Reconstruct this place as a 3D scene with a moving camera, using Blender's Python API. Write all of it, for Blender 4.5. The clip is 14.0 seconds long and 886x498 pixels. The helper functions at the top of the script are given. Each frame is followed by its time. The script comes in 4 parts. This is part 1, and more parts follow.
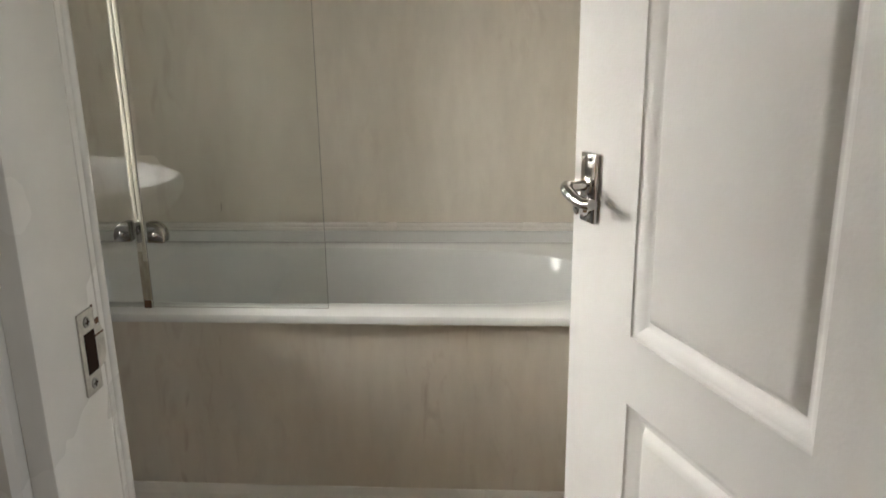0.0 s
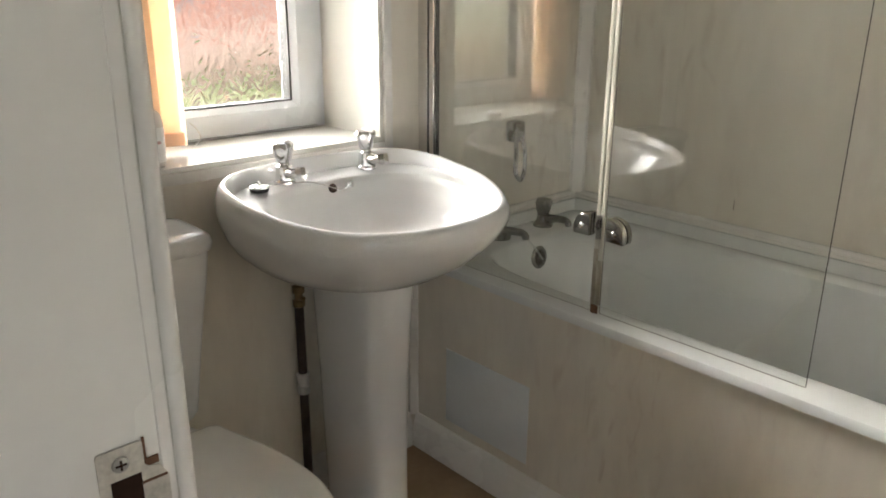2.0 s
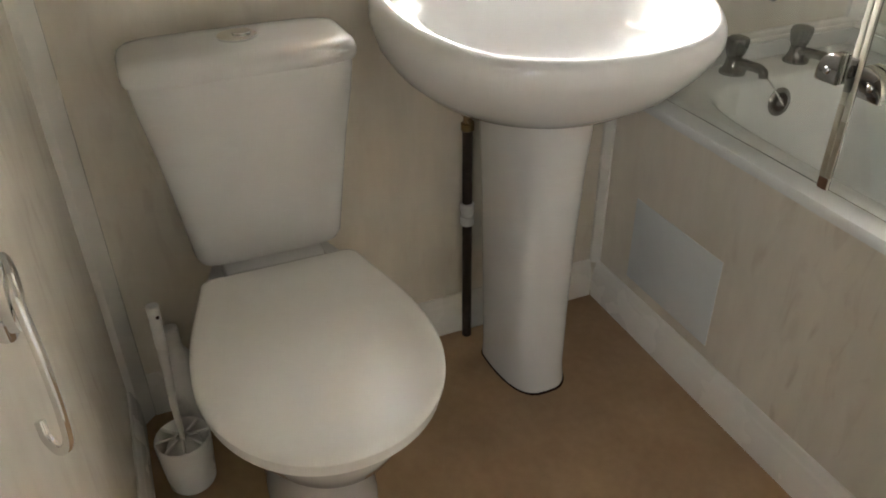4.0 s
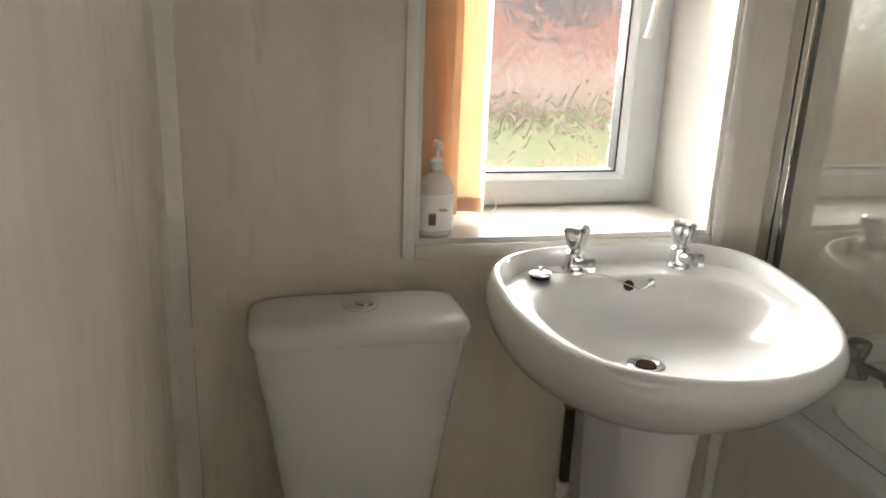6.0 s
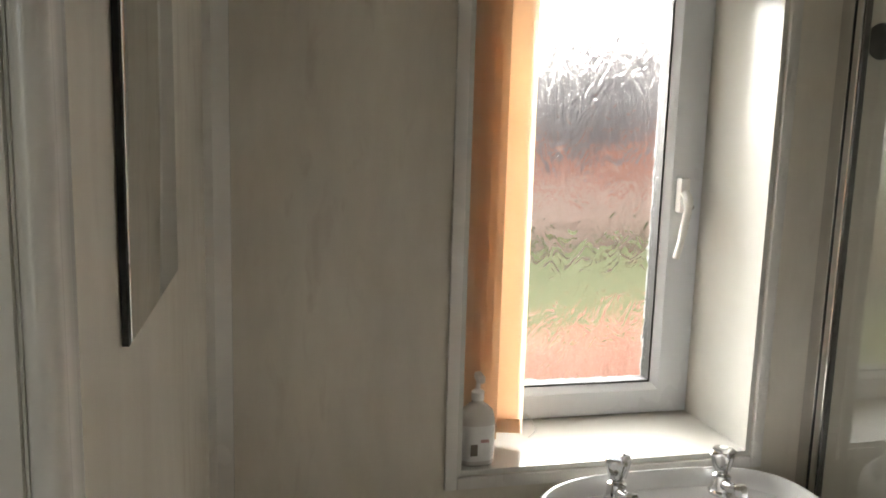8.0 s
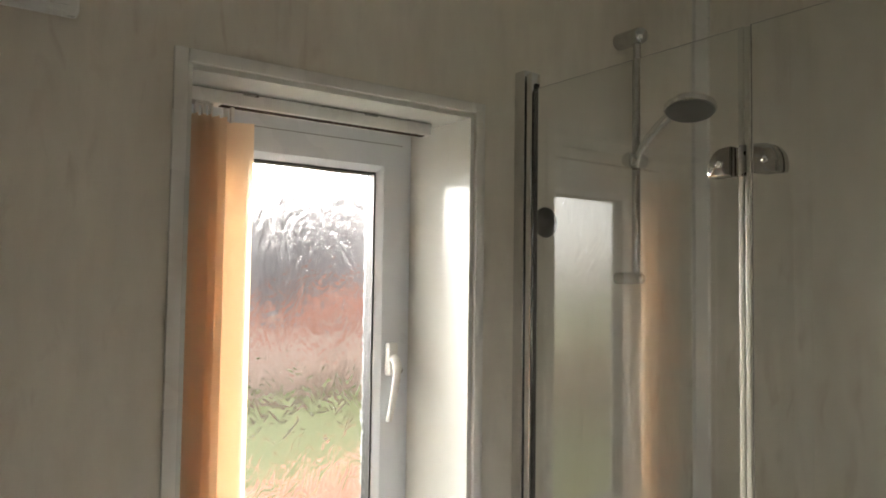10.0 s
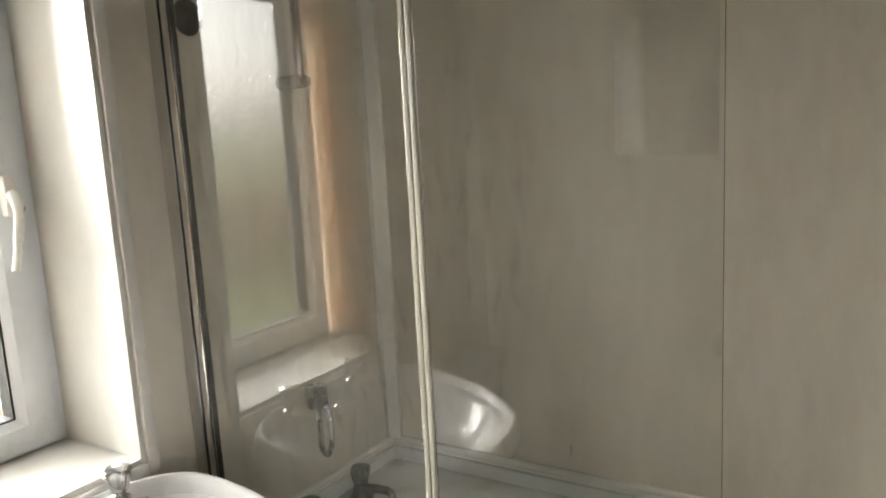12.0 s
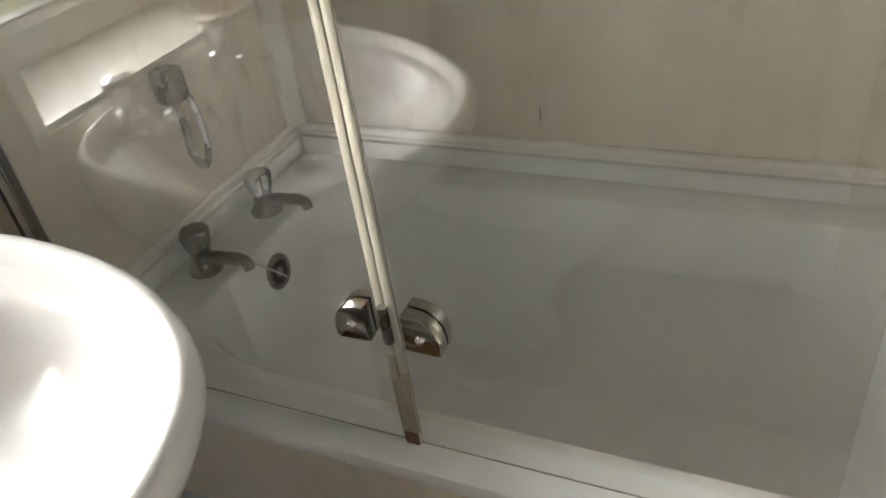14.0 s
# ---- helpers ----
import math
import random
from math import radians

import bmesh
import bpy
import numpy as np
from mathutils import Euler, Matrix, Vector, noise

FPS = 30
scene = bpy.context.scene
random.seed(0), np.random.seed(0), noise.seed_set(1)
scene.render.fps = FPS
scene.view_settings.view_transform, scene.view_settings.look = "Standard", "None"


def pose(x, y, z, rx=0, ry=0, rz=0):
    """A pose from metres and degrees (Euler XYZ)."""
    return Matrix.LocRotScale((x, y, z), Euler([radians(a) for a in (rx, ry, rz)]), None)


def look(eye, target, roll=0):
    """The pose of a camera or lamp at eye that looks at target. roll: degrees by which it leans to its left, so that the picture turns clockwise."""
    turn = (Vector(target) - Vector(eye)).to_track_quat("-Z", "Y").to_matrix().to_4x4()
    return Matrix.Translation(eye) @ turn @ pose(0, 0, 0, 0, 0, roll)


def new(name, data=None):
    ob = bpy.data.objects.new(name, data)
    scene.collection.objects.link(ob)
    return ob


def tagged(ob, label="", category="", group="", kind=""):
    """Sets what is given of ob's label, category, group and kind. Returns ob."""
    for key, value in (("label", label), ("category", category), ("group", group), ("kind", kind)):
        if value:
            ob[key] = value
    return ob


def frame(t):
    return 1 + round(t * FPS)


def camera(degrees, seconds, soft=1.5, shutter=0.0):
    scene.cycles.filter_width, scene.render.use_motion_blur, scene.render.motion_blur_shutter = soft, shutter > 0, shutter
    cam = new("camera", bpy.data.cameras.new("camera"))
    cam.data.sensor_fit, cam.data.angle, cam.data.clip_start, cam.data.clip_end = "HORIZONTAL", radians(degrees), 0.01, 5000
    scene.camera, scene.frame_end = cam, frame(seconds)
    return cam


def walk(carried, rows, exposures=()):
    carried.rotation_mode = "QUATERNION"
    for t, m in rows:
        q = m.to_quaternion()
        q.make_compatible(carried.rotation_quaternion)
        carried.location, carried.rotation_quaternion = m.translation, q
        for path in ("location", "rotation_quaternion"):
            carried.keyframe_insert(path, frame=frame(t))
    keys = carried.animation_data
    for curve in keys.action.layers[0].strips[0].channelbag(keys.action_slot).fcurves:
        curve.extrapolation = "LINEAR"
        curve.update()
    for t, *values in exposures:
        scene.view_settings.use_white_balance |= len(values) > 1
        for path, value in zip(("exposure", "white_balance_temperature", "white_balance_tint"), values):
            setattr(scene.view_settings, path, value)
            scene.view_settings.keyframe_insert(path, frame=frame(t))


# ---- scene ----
cam = camera(60.0, 14.0, soft=1.8)
PATH = [
    (0, (1.451, -1.790, 1.240), (1.320, 0.133, 0.706), -0.8),
    (0.5, (1.440, -1.710, 1.256), (1.131, 0.175, 0.664), -0.7),
    (1, (1.408, -1.532, 1.256), (0.893, 0.310, 0.669), 0.1),
    (1.5, (1.421, -1.407, 1.252), (0.482, 0.252, 0.651), -0.3),
    (2, (1.490, -1.316, 1.258), (0.107, -0.023, 0.620), 0.4),
    (2.5, (1.450, -1.220, 1.242), (-0.073, -0.171, 0.497), -1.3),
    (2.7, (1.424, -1.178, 1.234), (-0.100, -0.201, 0.394), -1.5),
    (4.8, (1.378, -1.025, 1.211), (-0.245, -0.495, 0.17), -1.1),
    (5, (1.37, -1.024, 1.228), (-0.299, -0.504, 0.255), -0.9),
    (5.5, (1.359, -1.028, 1.27), (-0.42, -0.53, 0.504), 0.7),
    (6, (1.352, -1.042, 1.325), (-0.499, -0.571, 0.732), 2.2),
    (6.5, (1.346, -1.059, 1.389), (-0.545, -0.612, 0.913), 1.7),
    (7, (1.335, -1.078, 1.45), (-0.587, -0.676, 1.069), 1.0),
    (7.2, (1.331, -1.084, 1.471), (-0.599, -0.693, 1.123), 1.2),
    (9.3, (1.331, -1.14, 1.593), (-0.518, -0.376, 1.562), 1.1),
    (9.5, (1.322, -1.148, 1.59), (-0.476, -0.273, 1.61), 1.2),
    (10, (1.322, -1.149, 1.59), (-0.306, 0.009, 1.693), 0.8),
    (10.5, (1.318, -1.143, 1.592), (-0.103, 0.259, 1.716), -0.2),
    (11, (1.307, -1.127, 1.596), (0.052, 0.43, 1.644), -0.6),
    (11.5, (1.276, -1.086, 1.537), (0.169, 0.573, 1.375), -2.1),
    (12, (1.248, -0.994, 1.525), (0.197, 0.674, 1.189), -3.1),
    (12.5, (1.204, -0.819, 1.474), (0.161, 0.835, 1.054), -4.5),
    (13, (1.166, -0.652, 1.421), (0.181, 0.937, 0.711), -5.5),
    (13.5, (1.030, -0.593, 1.340), (0.155, 0.919, 0.366), -5.4),
    (14, (0.947, -0.550, 1.322), (0.181, 0.899, 0.176), -8.6),
]
EXPOSURE = [(0, 2.2), (0.5, 2.25), (1, 2.35), (1.5, 2.5), (2, 2.45), (2.5, 2.5), (5, 3.1), (5.5, 2.8), (6.2, 2.15), (7, 1.78), (9.5, 1.92), (10, 1.97), (11, 2.12), (11.5, 2.15), (12.5, 2.16), (13, 2.3), (14, 2.42)]
walk(cam, [(t, look(eye, target, roll)) for t, eye, target, roll in PATH], EXPOSURE)

# ---------------------------------------------------------------- world, sun, large lights
world = bpy.data.worlds.new("overcast_sky")
scene.world = world
world.use_nodes = True
wn = world.node_tree.nodes
wl = world.node_tree.links
sky = wn.new("ShaderNodeTexSky")
sky.sky_type = "NISHITA"
sky.sun_disc = False
sky.sun_elevation = radians(14)
sky.sun_rotation = radians(265)
sky.dust_density = 4.0
grey = wn.new("ShaderNodeHueSaturation")
grey.inputs["Saturation"].default_value = 0.25
wl.new(sky.outputs[0], grey.inputs["Color"])
wl.new(grey.outputs[0], wn["Background"].inputs["Color"])
wn["Background"].inputs["Strength"].default_value = 0.15

sun_data = bpy.data.lights.new("sun", "SUN")
sun_data.energy = 5.0
sun_data.angle = radians(62)
sun_data.color = (1.0, 0.965, 0.91)
sun = new("sun", sun_data)
sun.matrix_world = look((-6, -0.5, 1.5), (0, 0, 0))


def fill_light(name, eye, target, sx, sy, watts, color):
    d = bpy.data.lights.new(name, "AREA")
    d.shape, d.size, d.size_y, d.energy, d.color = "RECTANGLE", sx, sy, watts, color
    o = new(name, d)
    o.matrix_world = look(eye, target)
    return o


# Added fill lamp in the unseen hall, placed to brighten jamb and doorway.
fill_light("hall_fill_lamp", (2.49, -2.4, 1.5), (1.1, -2.5, 1.2), 1.0, 1.0, 0.9, (0.99, 0.99, 0.985))

# ---------------------------------------------------------------- materials


def mat(name, color, rough=0.5, metal=0.0, vary=0.0, vscale=8.0, stretch=(1, 1, 1), bump=0.0, bscale=60.0,
        coat=0.0, spec=0.5, trans=0.0, ior=1.5, second=None, rvary=0.0, streak=None):
    """A procedural surface: two scales of colour change, roughness change and fine relief, in metres of the object."""
    m = bpy.data.materials.new(name)
    m.use_nodes = True
    nt = m.node_tree
    n, l = nt.nodes, nt.links
    b = n["Principled BSDF"]
    b.inputs["Roughness"].default_value = rough
    b.inputs["Metallic"].default_value = metal
    b.inputs["Specular IOR Level"].default_value = spec
    b.inputs["IOR"].default_value = ior
    b.inputs["Transmission Weight"].default_value = trans
    b.inputs["Coat Weight"].default_value = coat
    b.inputs["Coat Roughness"].default_value = 0.04
    b.inputs["Base Color"].default_value = (*color, 1)
    geo = n.new("ShaderNodeNewGeometry")
    mp = n.new("ShaderNodeMapping")
    mp.inputs["Scale"].default_value = stretch
    l.new(geo.outputs["Position"], mp.inputs["Vector"])

    def noise_at(scale, detail=4.0):
        t = n.new("ShaderNodeTexNoise")
        t.inputs["Scale"].default_value = scale
        t.inputs["Detail"].default_value = detail
        l.new(mp.outputs[0], t.inputs["Vector"])
        return t

    if vary > 0:
        other = second or tuple(c * (1 - vary) for c in color)
        coarse, fine = noise_at(vscale, 3), noise_at(vscale * 7, 5)
        mix = n.new("ShaderNodeMath")
        mix.operation = "MULTIPLY_ADD"
        mix.inputs[1].default_value = 0.35
        l.new(fine.outputs["Fac"], mix.inputs[0])
        sc = n.new("ShaderNodeMath")
        sc.operation = "MULTIPLY"
        sc.inputs[1].default_value = 0.65
        l.new(coarse.outputs["Fac"], sc.inputs[0])
        l.new(sc.outputs[0], mix.inputs[2])
        ramp = n.new("ShaderNodeValToRGB")
        ramp.color_ramp.elements[0].position = 0.36
        ramp.color_ramp.elements[1].position = 0.64
        ramp.color_ramp.elements[0].color = (*color, 1)
        ramp.color_ramp.elements[1].color = (*other, 1)
        l.new(mix.outputs[0], ramp.inputs[0])
        tint = ramp.outputs[0]
        if streak:
            # faint warm wisps, longer than wide, in scattered patches
            wisp = noise_at(26, 6)
            wisp.inputs["Distortion"].default_value = 0.8
            patch = noise_at(2.3, 2)
            cut = n.new("ShaderNodeMapRange")
            cut.inputs["From Min"].default_value, cut.inputs["From Max"].default_value = 0.56, 0.76
            l.new(wisp.outputs["Fac"], cut.inputs["Value"])
            area = n.new("ShaderNodeMapRange")
            area.inputs["From Min"].default_value, area.inputs["From Max"].default_value = 0.42, 0.66
            area.inputs["To Max"].default_value = 0.85
            l.new(patch.outputs["Fac"], area.inputs["Value"])
            both = n.new("ShaderNodeMath")
            both.operation = "MULTIPLY"
            l.new(cut.outputs[0], both.inputs[0])
            l.new(area.outputs[0], both.inputs[1])
            blend = n.new("ShaderNodeMixRGB")
            blend.inputs[2].default_value = (*streak, 1)
            l.new(both.outputs[0], blend.inputs[0])
            l.new(tint, blend.inputs[1])
            tint = blend.outputs[0]
        l.new(tint, b.inputs["Base Color"])
        if rvary > 0:
            rr = n.new("ShaderNodeMapRange")
            rr.inputs["From Min"].default_value, rr.inputs["From Max"].default_value = 0.35, 0.65
            rr.inputs["To Min"].default_value, rr.inputs["To Max"].default_value = max(0.0, rough - rvary), rough + rvary
            l.new(coarse.outputs["Fac"], rr.inputs["Value"])
            l.new(rr.outputs[0], b.inputs["Roughness"])
    if bump > 0:
        t = noise_at(bscale, 3)
        bp = n.new("ShaderNodeBump")
        bp.inputs["Strength"].default_value = bump
        bp.inputs["Distance"].default_value = 0.004
        l.new(t.outputs["Fac"], bp.inputs["Height"])
        l.new(bp.outputs[0], b.inputs["Normal"])
    return m


WALL = mat("vinyl_wallboard", (0.765, 0.717, 0.628), 0.34, vary=0.22, vscale=4.2, stretch=(1, 1, 0.30), second=(0.655, 0.605, 0.52), bump=0.03, bscale=240, rvary=0.06, streak=(0.54, 0.46, 0.385))
GLOSS = mat("white_gloss_paint", (0.80, 0.775, 0.73), 0.24, vary=0.05, vscale=6, bump=0.05, bscale=40, rvary=0.06)
DOORPAINT = mat("white_door_paint", (0.82, 0.81, 0.785), 0.36, vary=0.04, vscale=5, bump=0.1, bscale=160, rvary=0.05)
CEIL = mat("white_ceiling_board", (0.84, 0.83, 0.80), 0.6, vary=0.05, vscale=3, bump=0.1, bscale=120)
CERAMIC = mat("white_glazed_ceramic", (0.67, 0.667, 0.66), 0.10, vary=0.03, vscale=5, coat=0.15, rvary=0.03)
ACRYL = mat("white_bath_acrylic", (0.76, 0.77, 0.755), 0.15, vary=0.05, vscale=4, coat=0.2, rvary=0.05)
SEATP = mat("white_seat_plastic", (0.80, 0.785, 0.75), 0.19, vary=0.04, vscale=5, rvary=0.04)
UPVC = mat("white_upvc", (0.74, 0.765, 0.80), 0.3, vary=0.03, vscale=5, rvary=0.04)
LINER = mat("cream_reveal_board", (0.73, 0.72, 0.67), 0.2, vary=0.05, vscale=4, rvary=0.05)
CHROME = mat("chrome", (0.80, 0.80, 0.80), 0.07, 1.0, vary=0.08, vscale=30, rvary=0.05)
DARKCHROME = mat("smoky_chrome", (0.60, 0.59, 0.57), 0.08, 1.0, vary=0.2, vscale=40, rvary=0.06)
ALU = mat("polished_aluminium", (0.72, 0.71, 0.70), 0.2, 1.0, vary=0.06, vscale=20, stretch=(1, 1, 0.1), rvary=0.06)
STEEL = mat("dull_steel", (0.42, 0.41, 0.39), 0.3, 1.0, vary=0.2, vscale=40, rvary=0.08)
STRIKE = mat("worn_painted_steel", (0.62, 0.58, 0.51), 0.38, 0.2, vary=0.35, vscale=45, bump=0.1, bscale=120, rvary=0.1)
DARKFACE = mat("dark_grey_rubber_face", (0.10, 0.10, 0.10), 0.45, vary=0.3, vscale=60)
DARK = mat("dark_recess", (0.035, 0.018, 0.012), 0.9, spec=0.15, vary=0.3, vscale=30)
BROWN = mat("brown_bare_wood", (0.16, 0.075, 0.035), 0.7, vary=0.4, vscale=40, bump=0.3)
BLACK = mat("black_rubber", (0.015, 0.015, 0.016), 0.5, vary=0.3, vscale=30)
PIPE = mat("dark_brown_pipe", (0.055, 0.035, 0.025), 0.5, vary=0.4, vscale=30)
BRASS = mat("tarnished_brass", (0.30, 0.22, 0.12), 0.4, 1.0, vary=0.4, vscale=50)
FLOOR = mat("tan_vinyl_floor", (0.40, 0.265, 0.15), 0.4, vary=0.2, vscale=7, second=(0.32, 0.205, 0.11), bump=0.12, bscale=180, rvary=0.08)
PANELG = mat("pale_grey_plastic_sheet", (0.72, 0.745, 0.75), 0.35, vary=0.05, vscale=6, rvary=0.05)
SEAL = mat("milky_plastic_seal", (0.56, 0.54, 0.45), 0.3, vary=0.12, vscale=10, stretch=(1, 1, 0.2), trans=0.35, rvary=0.05)
GRIME = mat("grimy_plastic_seal", (0.42, 0.385, 0.30), 0.4, vary=0.35, vscale=16, stretch=(1, 1, 0.3), second=(0.22, 0.17, 0.11), trans=0.25)
SEALANT = mat("off_white_sealant", (0.66, 0.64, 0.58), 0.45, vary=0.2, vscale=25, bump=0.2, bscale=90)
PLASTIC = mat("clear_soft_plastic", (0.92, 0.87, 0.81), 0.25, vary=0.05, vscale=20, trans=0.3, ior=1.2)
WHITEP = mat("white_plastic", (0.80, 0.79, 0.76), 0.3, vary=0.04, vscale=20, rvary=0.05)
INK = mat("dark_label_ink", (0.16, 0.13, 0.10), 0.5, vary=0.2, vscale=80)
PINK = mat("pink_label_ink", (0.60, 0.36, 0.33), 0.5, vary=0.2, vscale=80)
MIRROR = mat("silvered_mirror", (0.72, 0.74, 0.73), 0.02, 1.0)
CURTAIN = mat("hall_plaster", (0.50, 0.43, 0.345), 0.6, vary=0.15, vscale=4, bump=0.1, bscale=90)

CLEAR = mat("clear_bath_screen_glass", (0.95, 0.965, 0.95), 0.0, trans=1.0, ior=1.74)
# Darker chrome copy: the shade at the bath's tap end is in its colour.
SHADECHROME = mat("shaded_chrome", (0.40, 0.39, 0.37), 0.16, 1.0, vary=0.25, vscale=40, rvary=0.08)


def make_obscure():
    """Patterned window glass: swirls that bend the view."""
    m = mat("patterned_obscure_glass", (0.97, 0.98, 0.98), 0.12, trans=1.0, ior=1.45)
    n, l = m.node_tree.nodes, m.node_tree.links
    geo = n.new("ShaderNodeNewGeometry")
    mp = n.new("ShaderNodeMapping")
    mp.inputs["Scale"].default_value = (1, 1, 0.6)
    l.new(geo.outputs["Position"], mp.inputs["Vector"])
    warp = n.new("ShaderNodeTexNoise")
    warp.inputs["Scale"].default_value = 12
    warp.inputs["Distortion"].default_value = 1.6
    warp.inputs["Detail"].default_value = 1.5
    l.new(mp.outputs[0], warp.inputs["Vector"])
    wave = n.new("ShaderNodeTexNoise")
    wave.inputs["Scale"].default_value = 27
    wave.inputs["Distortion"].default_value = 2.2
    wave.inputs["Detail"].default_value = 1.0
    l.new(mp.outputs[0], wave.inputs["Vector"])
    add = n.new("ShaderNodeMath")
    add.operation = "MULTIPLY_ADD"
    add.inputs[1].default_value = 0.6
    l.new(wave.outputs["Fac"], add.inputs[0])
    l.new(warp.outputs["Fac"], add.inputs[2])
    bp = n.new("ShaderNodeBump")
    bp.inputs["Strength"].default_value = 0.33
    bp.inputs["Distance"].default_value = 0.010
    l.new(add.outputs[0], bp.inputs["Height"])
    l.new(bp.outputs[0], n["Principled BSDF"].inputs["Normal"])
    return m


OBSCURE = make_obscure()


def make_blind():
    """Peach fabric that lets daylight through."""
    m = bpy.data.materials.new("peach_blind_fabric")
    m.use_nodes = True
    n, l = m.node_tree.nodes, m.node_tree.links
    out = n["Material Output"]
    b = n["Principled BSDF"]
    b.inputs["Roughness"].default_value = 0.85
    geo = n.new("ShaderNodeNewGeometry")
    t = n.new("ShaderNodeTexNoise")
    t.inputs["Scale"].default_value = 350
    l.new(geo.outputs["Position"], t.inputs["Vector"])
    ramp = n.new("ShaderNodeValToRGB")
    ramp.color_ramp.elements[0].color = (0.88, 0.71, 0.53, 1)
    ramp.color_ramp.elements[1].color = (0.91, 0.76, 0.60, 1)
    l.new(t.outputs["Fac"], ramp.inputs[0])
    l.new(ramp.outputs[0], b.inputs["Base Color"])
    tl = n.new("ShaderNodeBsdfTranslucent")
    tl.inputs["Color"].default_value = (0.93, 0.72, 0.52, 1)
    mx = n.new("ShaderNodeMixShader")
    mx.inputs[0].default_value = 0.46
    l.new(b.outputs[0], mx.inputs[1])
    l.new(tl.outputs[0], mx.inputs[2])
    l.new(mx.outputs[0], out.inputs["Surface"])
    return m


BLIND = make_blind()
GRASS = mat("lawn_grass", (0.095, 0.125, 0.018), 0.9, vary=0.4, vscale=0.8, second=(0.14, 0.14, 0.04))
STRAW = mat("pale_dry_grass", (0.70, 0.60, 0.54), 0.9, vary=0.3, vscale=1.5, second=(0.62, 0.46, 0.38))
RUST = mat("rust_red_shrub_leaves", (0.64, 0.30, 0.21), 0.9, vary=0.4, vscale=1.2, second=(0.66, 0.46, 0.38))
BRAMBLE = mat("brown_bramble_stems", (0.30, 0.21, 0.155), 0.9, vary=0.4, vscale=1.0, second=(0.24, 0.20, 0.12))
TWIG = mat("grey_bare_twigs", (0.62, 0.59, 0.60), 0.9, vary=0.3, vscale=1.0)



def let_light_through(m, share):
    """Thin leaves and stems: some light passes from the far side."""
    n, l = m.node_tree.nodes, m.node_tree.links
    b, out = n["Principled BSDF"], n["Material Output"]
    tl = n.new("ShaderNodeBsdfTranslucent")
    l.new(b.inputs["Base Color"].links[0].from_socket, tl.inputs["Color"])
    mx = n.new("ShaderNodeMixShader")
    mx.inputs[0].default_value = share
    l.new(b.outputs[0], mx.inputs[1])
    l.new(tl.outputs[0], mx.inputs[2])
    l.new(mx.outputs[0], out.inputs["Surface"])


for plant in (STRAW, RUST, TWIG, BRAMBLE):
    let_light_through(plant, 0.35)

# ---------------------------------------------------------------- mesh helpers
ORIGIN = {}


def thing(name, label, category, at=(0, 0, 0), group="", kind=""):
    """An Empty at the base of a thing, which carries its parts."""
    o = new(name)
    o.location = at
    o.empty_display_size = 0.05
    ORIGIN[o.name] = Vector(at)
    return tagged(o, label, category, group, kind)


def finish(bm, name, material, flat=False):
    bmesh.ops.remove_doubles(bm, verts=bm.verts, dist=1e-5)
    bmesh.ops.recalc_face_normals(bm, faces=bm.faces)
    me = bpy.data.meshes.new(name)
    bm.to_mesh(me)
    bm.free()
    me.materials.append(material)
    if not flat:
        me.polygons.foreach_set("use_smooth", [True] * len(me.polygons))
        me.set_sharp_from_angle(angle=radians(38))
    return me


def part(name, bm, material, parent, label="", flat=False):
    """Links a bmesh, in world metres, as one mesh under a thing or a part."""
    org = ORIGIN[parent.name]
    bmesh.ops.translate(bm, verts=bm.verts, vec=-org)
    o = new(name, finish(bm, name, material, flat))
    o.parent = parent
    ORIGIN[o.name] = org
    return tagged(o, label)


def solid(name, bm, material, label="", category="", kind="", group="", flat=False):
    """A top-level mesh with its origin at the middle of its base."""
    vs = [v.co for v in bm.verts]
    org = Vector(((min(v.x for v in vs) + max(v.x for v in vs)) / 2, (min(v.y for v in vs) + max(v.y for v in vs)) / 2, min(v.z for v in vs)))
    bmesh.ops.translate(bm, verts=bm.verts, vec=-org)
    o = new(name, finish(bm, name, material, flat))
    o.location = org
    ORIGIN[o.name] = org
    return tagged(o, label, category, group, kind)


def box(bm, x0, x1, y0, y1, z0, z1, bev=0.0, seg=2):
    vs = [bm.verts.new((x, y, z)) for x in (x0, x1) for y in (y0, y1) for z in (z0, z1)]
    fs = [(0, 1, 3, 2), (4, 6, 7, 5), (0, 4, 5, 1), (2, 3, 7, 6), (0, 2, 6, 4), (1, 5, 7, 3)]
    faces = [bm.faces.new([vs[i] for i in f]) for f in fs]
    if bev > 0:
        es = {e for f in faces for e in f.edges}
        bmesh.ops.bevel(bm, geom=list(es), offset=bev, segments=seg, profile=0.5, affect="EDGES")
    return bm


def boxes(*dims, bev=0.0):
    bm = bmesh.new()
    for d in dims:
        box(bm, *d, bev=bev)
    return bm


def loft(bm, rings, cap0=True, cap1=True):
    """Skin of closed rings with the same number of points."""
    vr = [[bm.verts.new(p) for p in r] for r in rings]
    n = len(vr[0])
    for a, b in zip(vr, vr[1:]):
        for i in range(n):
            bm.faces.new((a[i], a[(i + 1) % n], b[(i + 1) % n], b[i]))
    if cap0:
        bm.faces.new(vr[0][::-1])
    if cap1:
        bm.faces.new(vr[-1])
    return bm


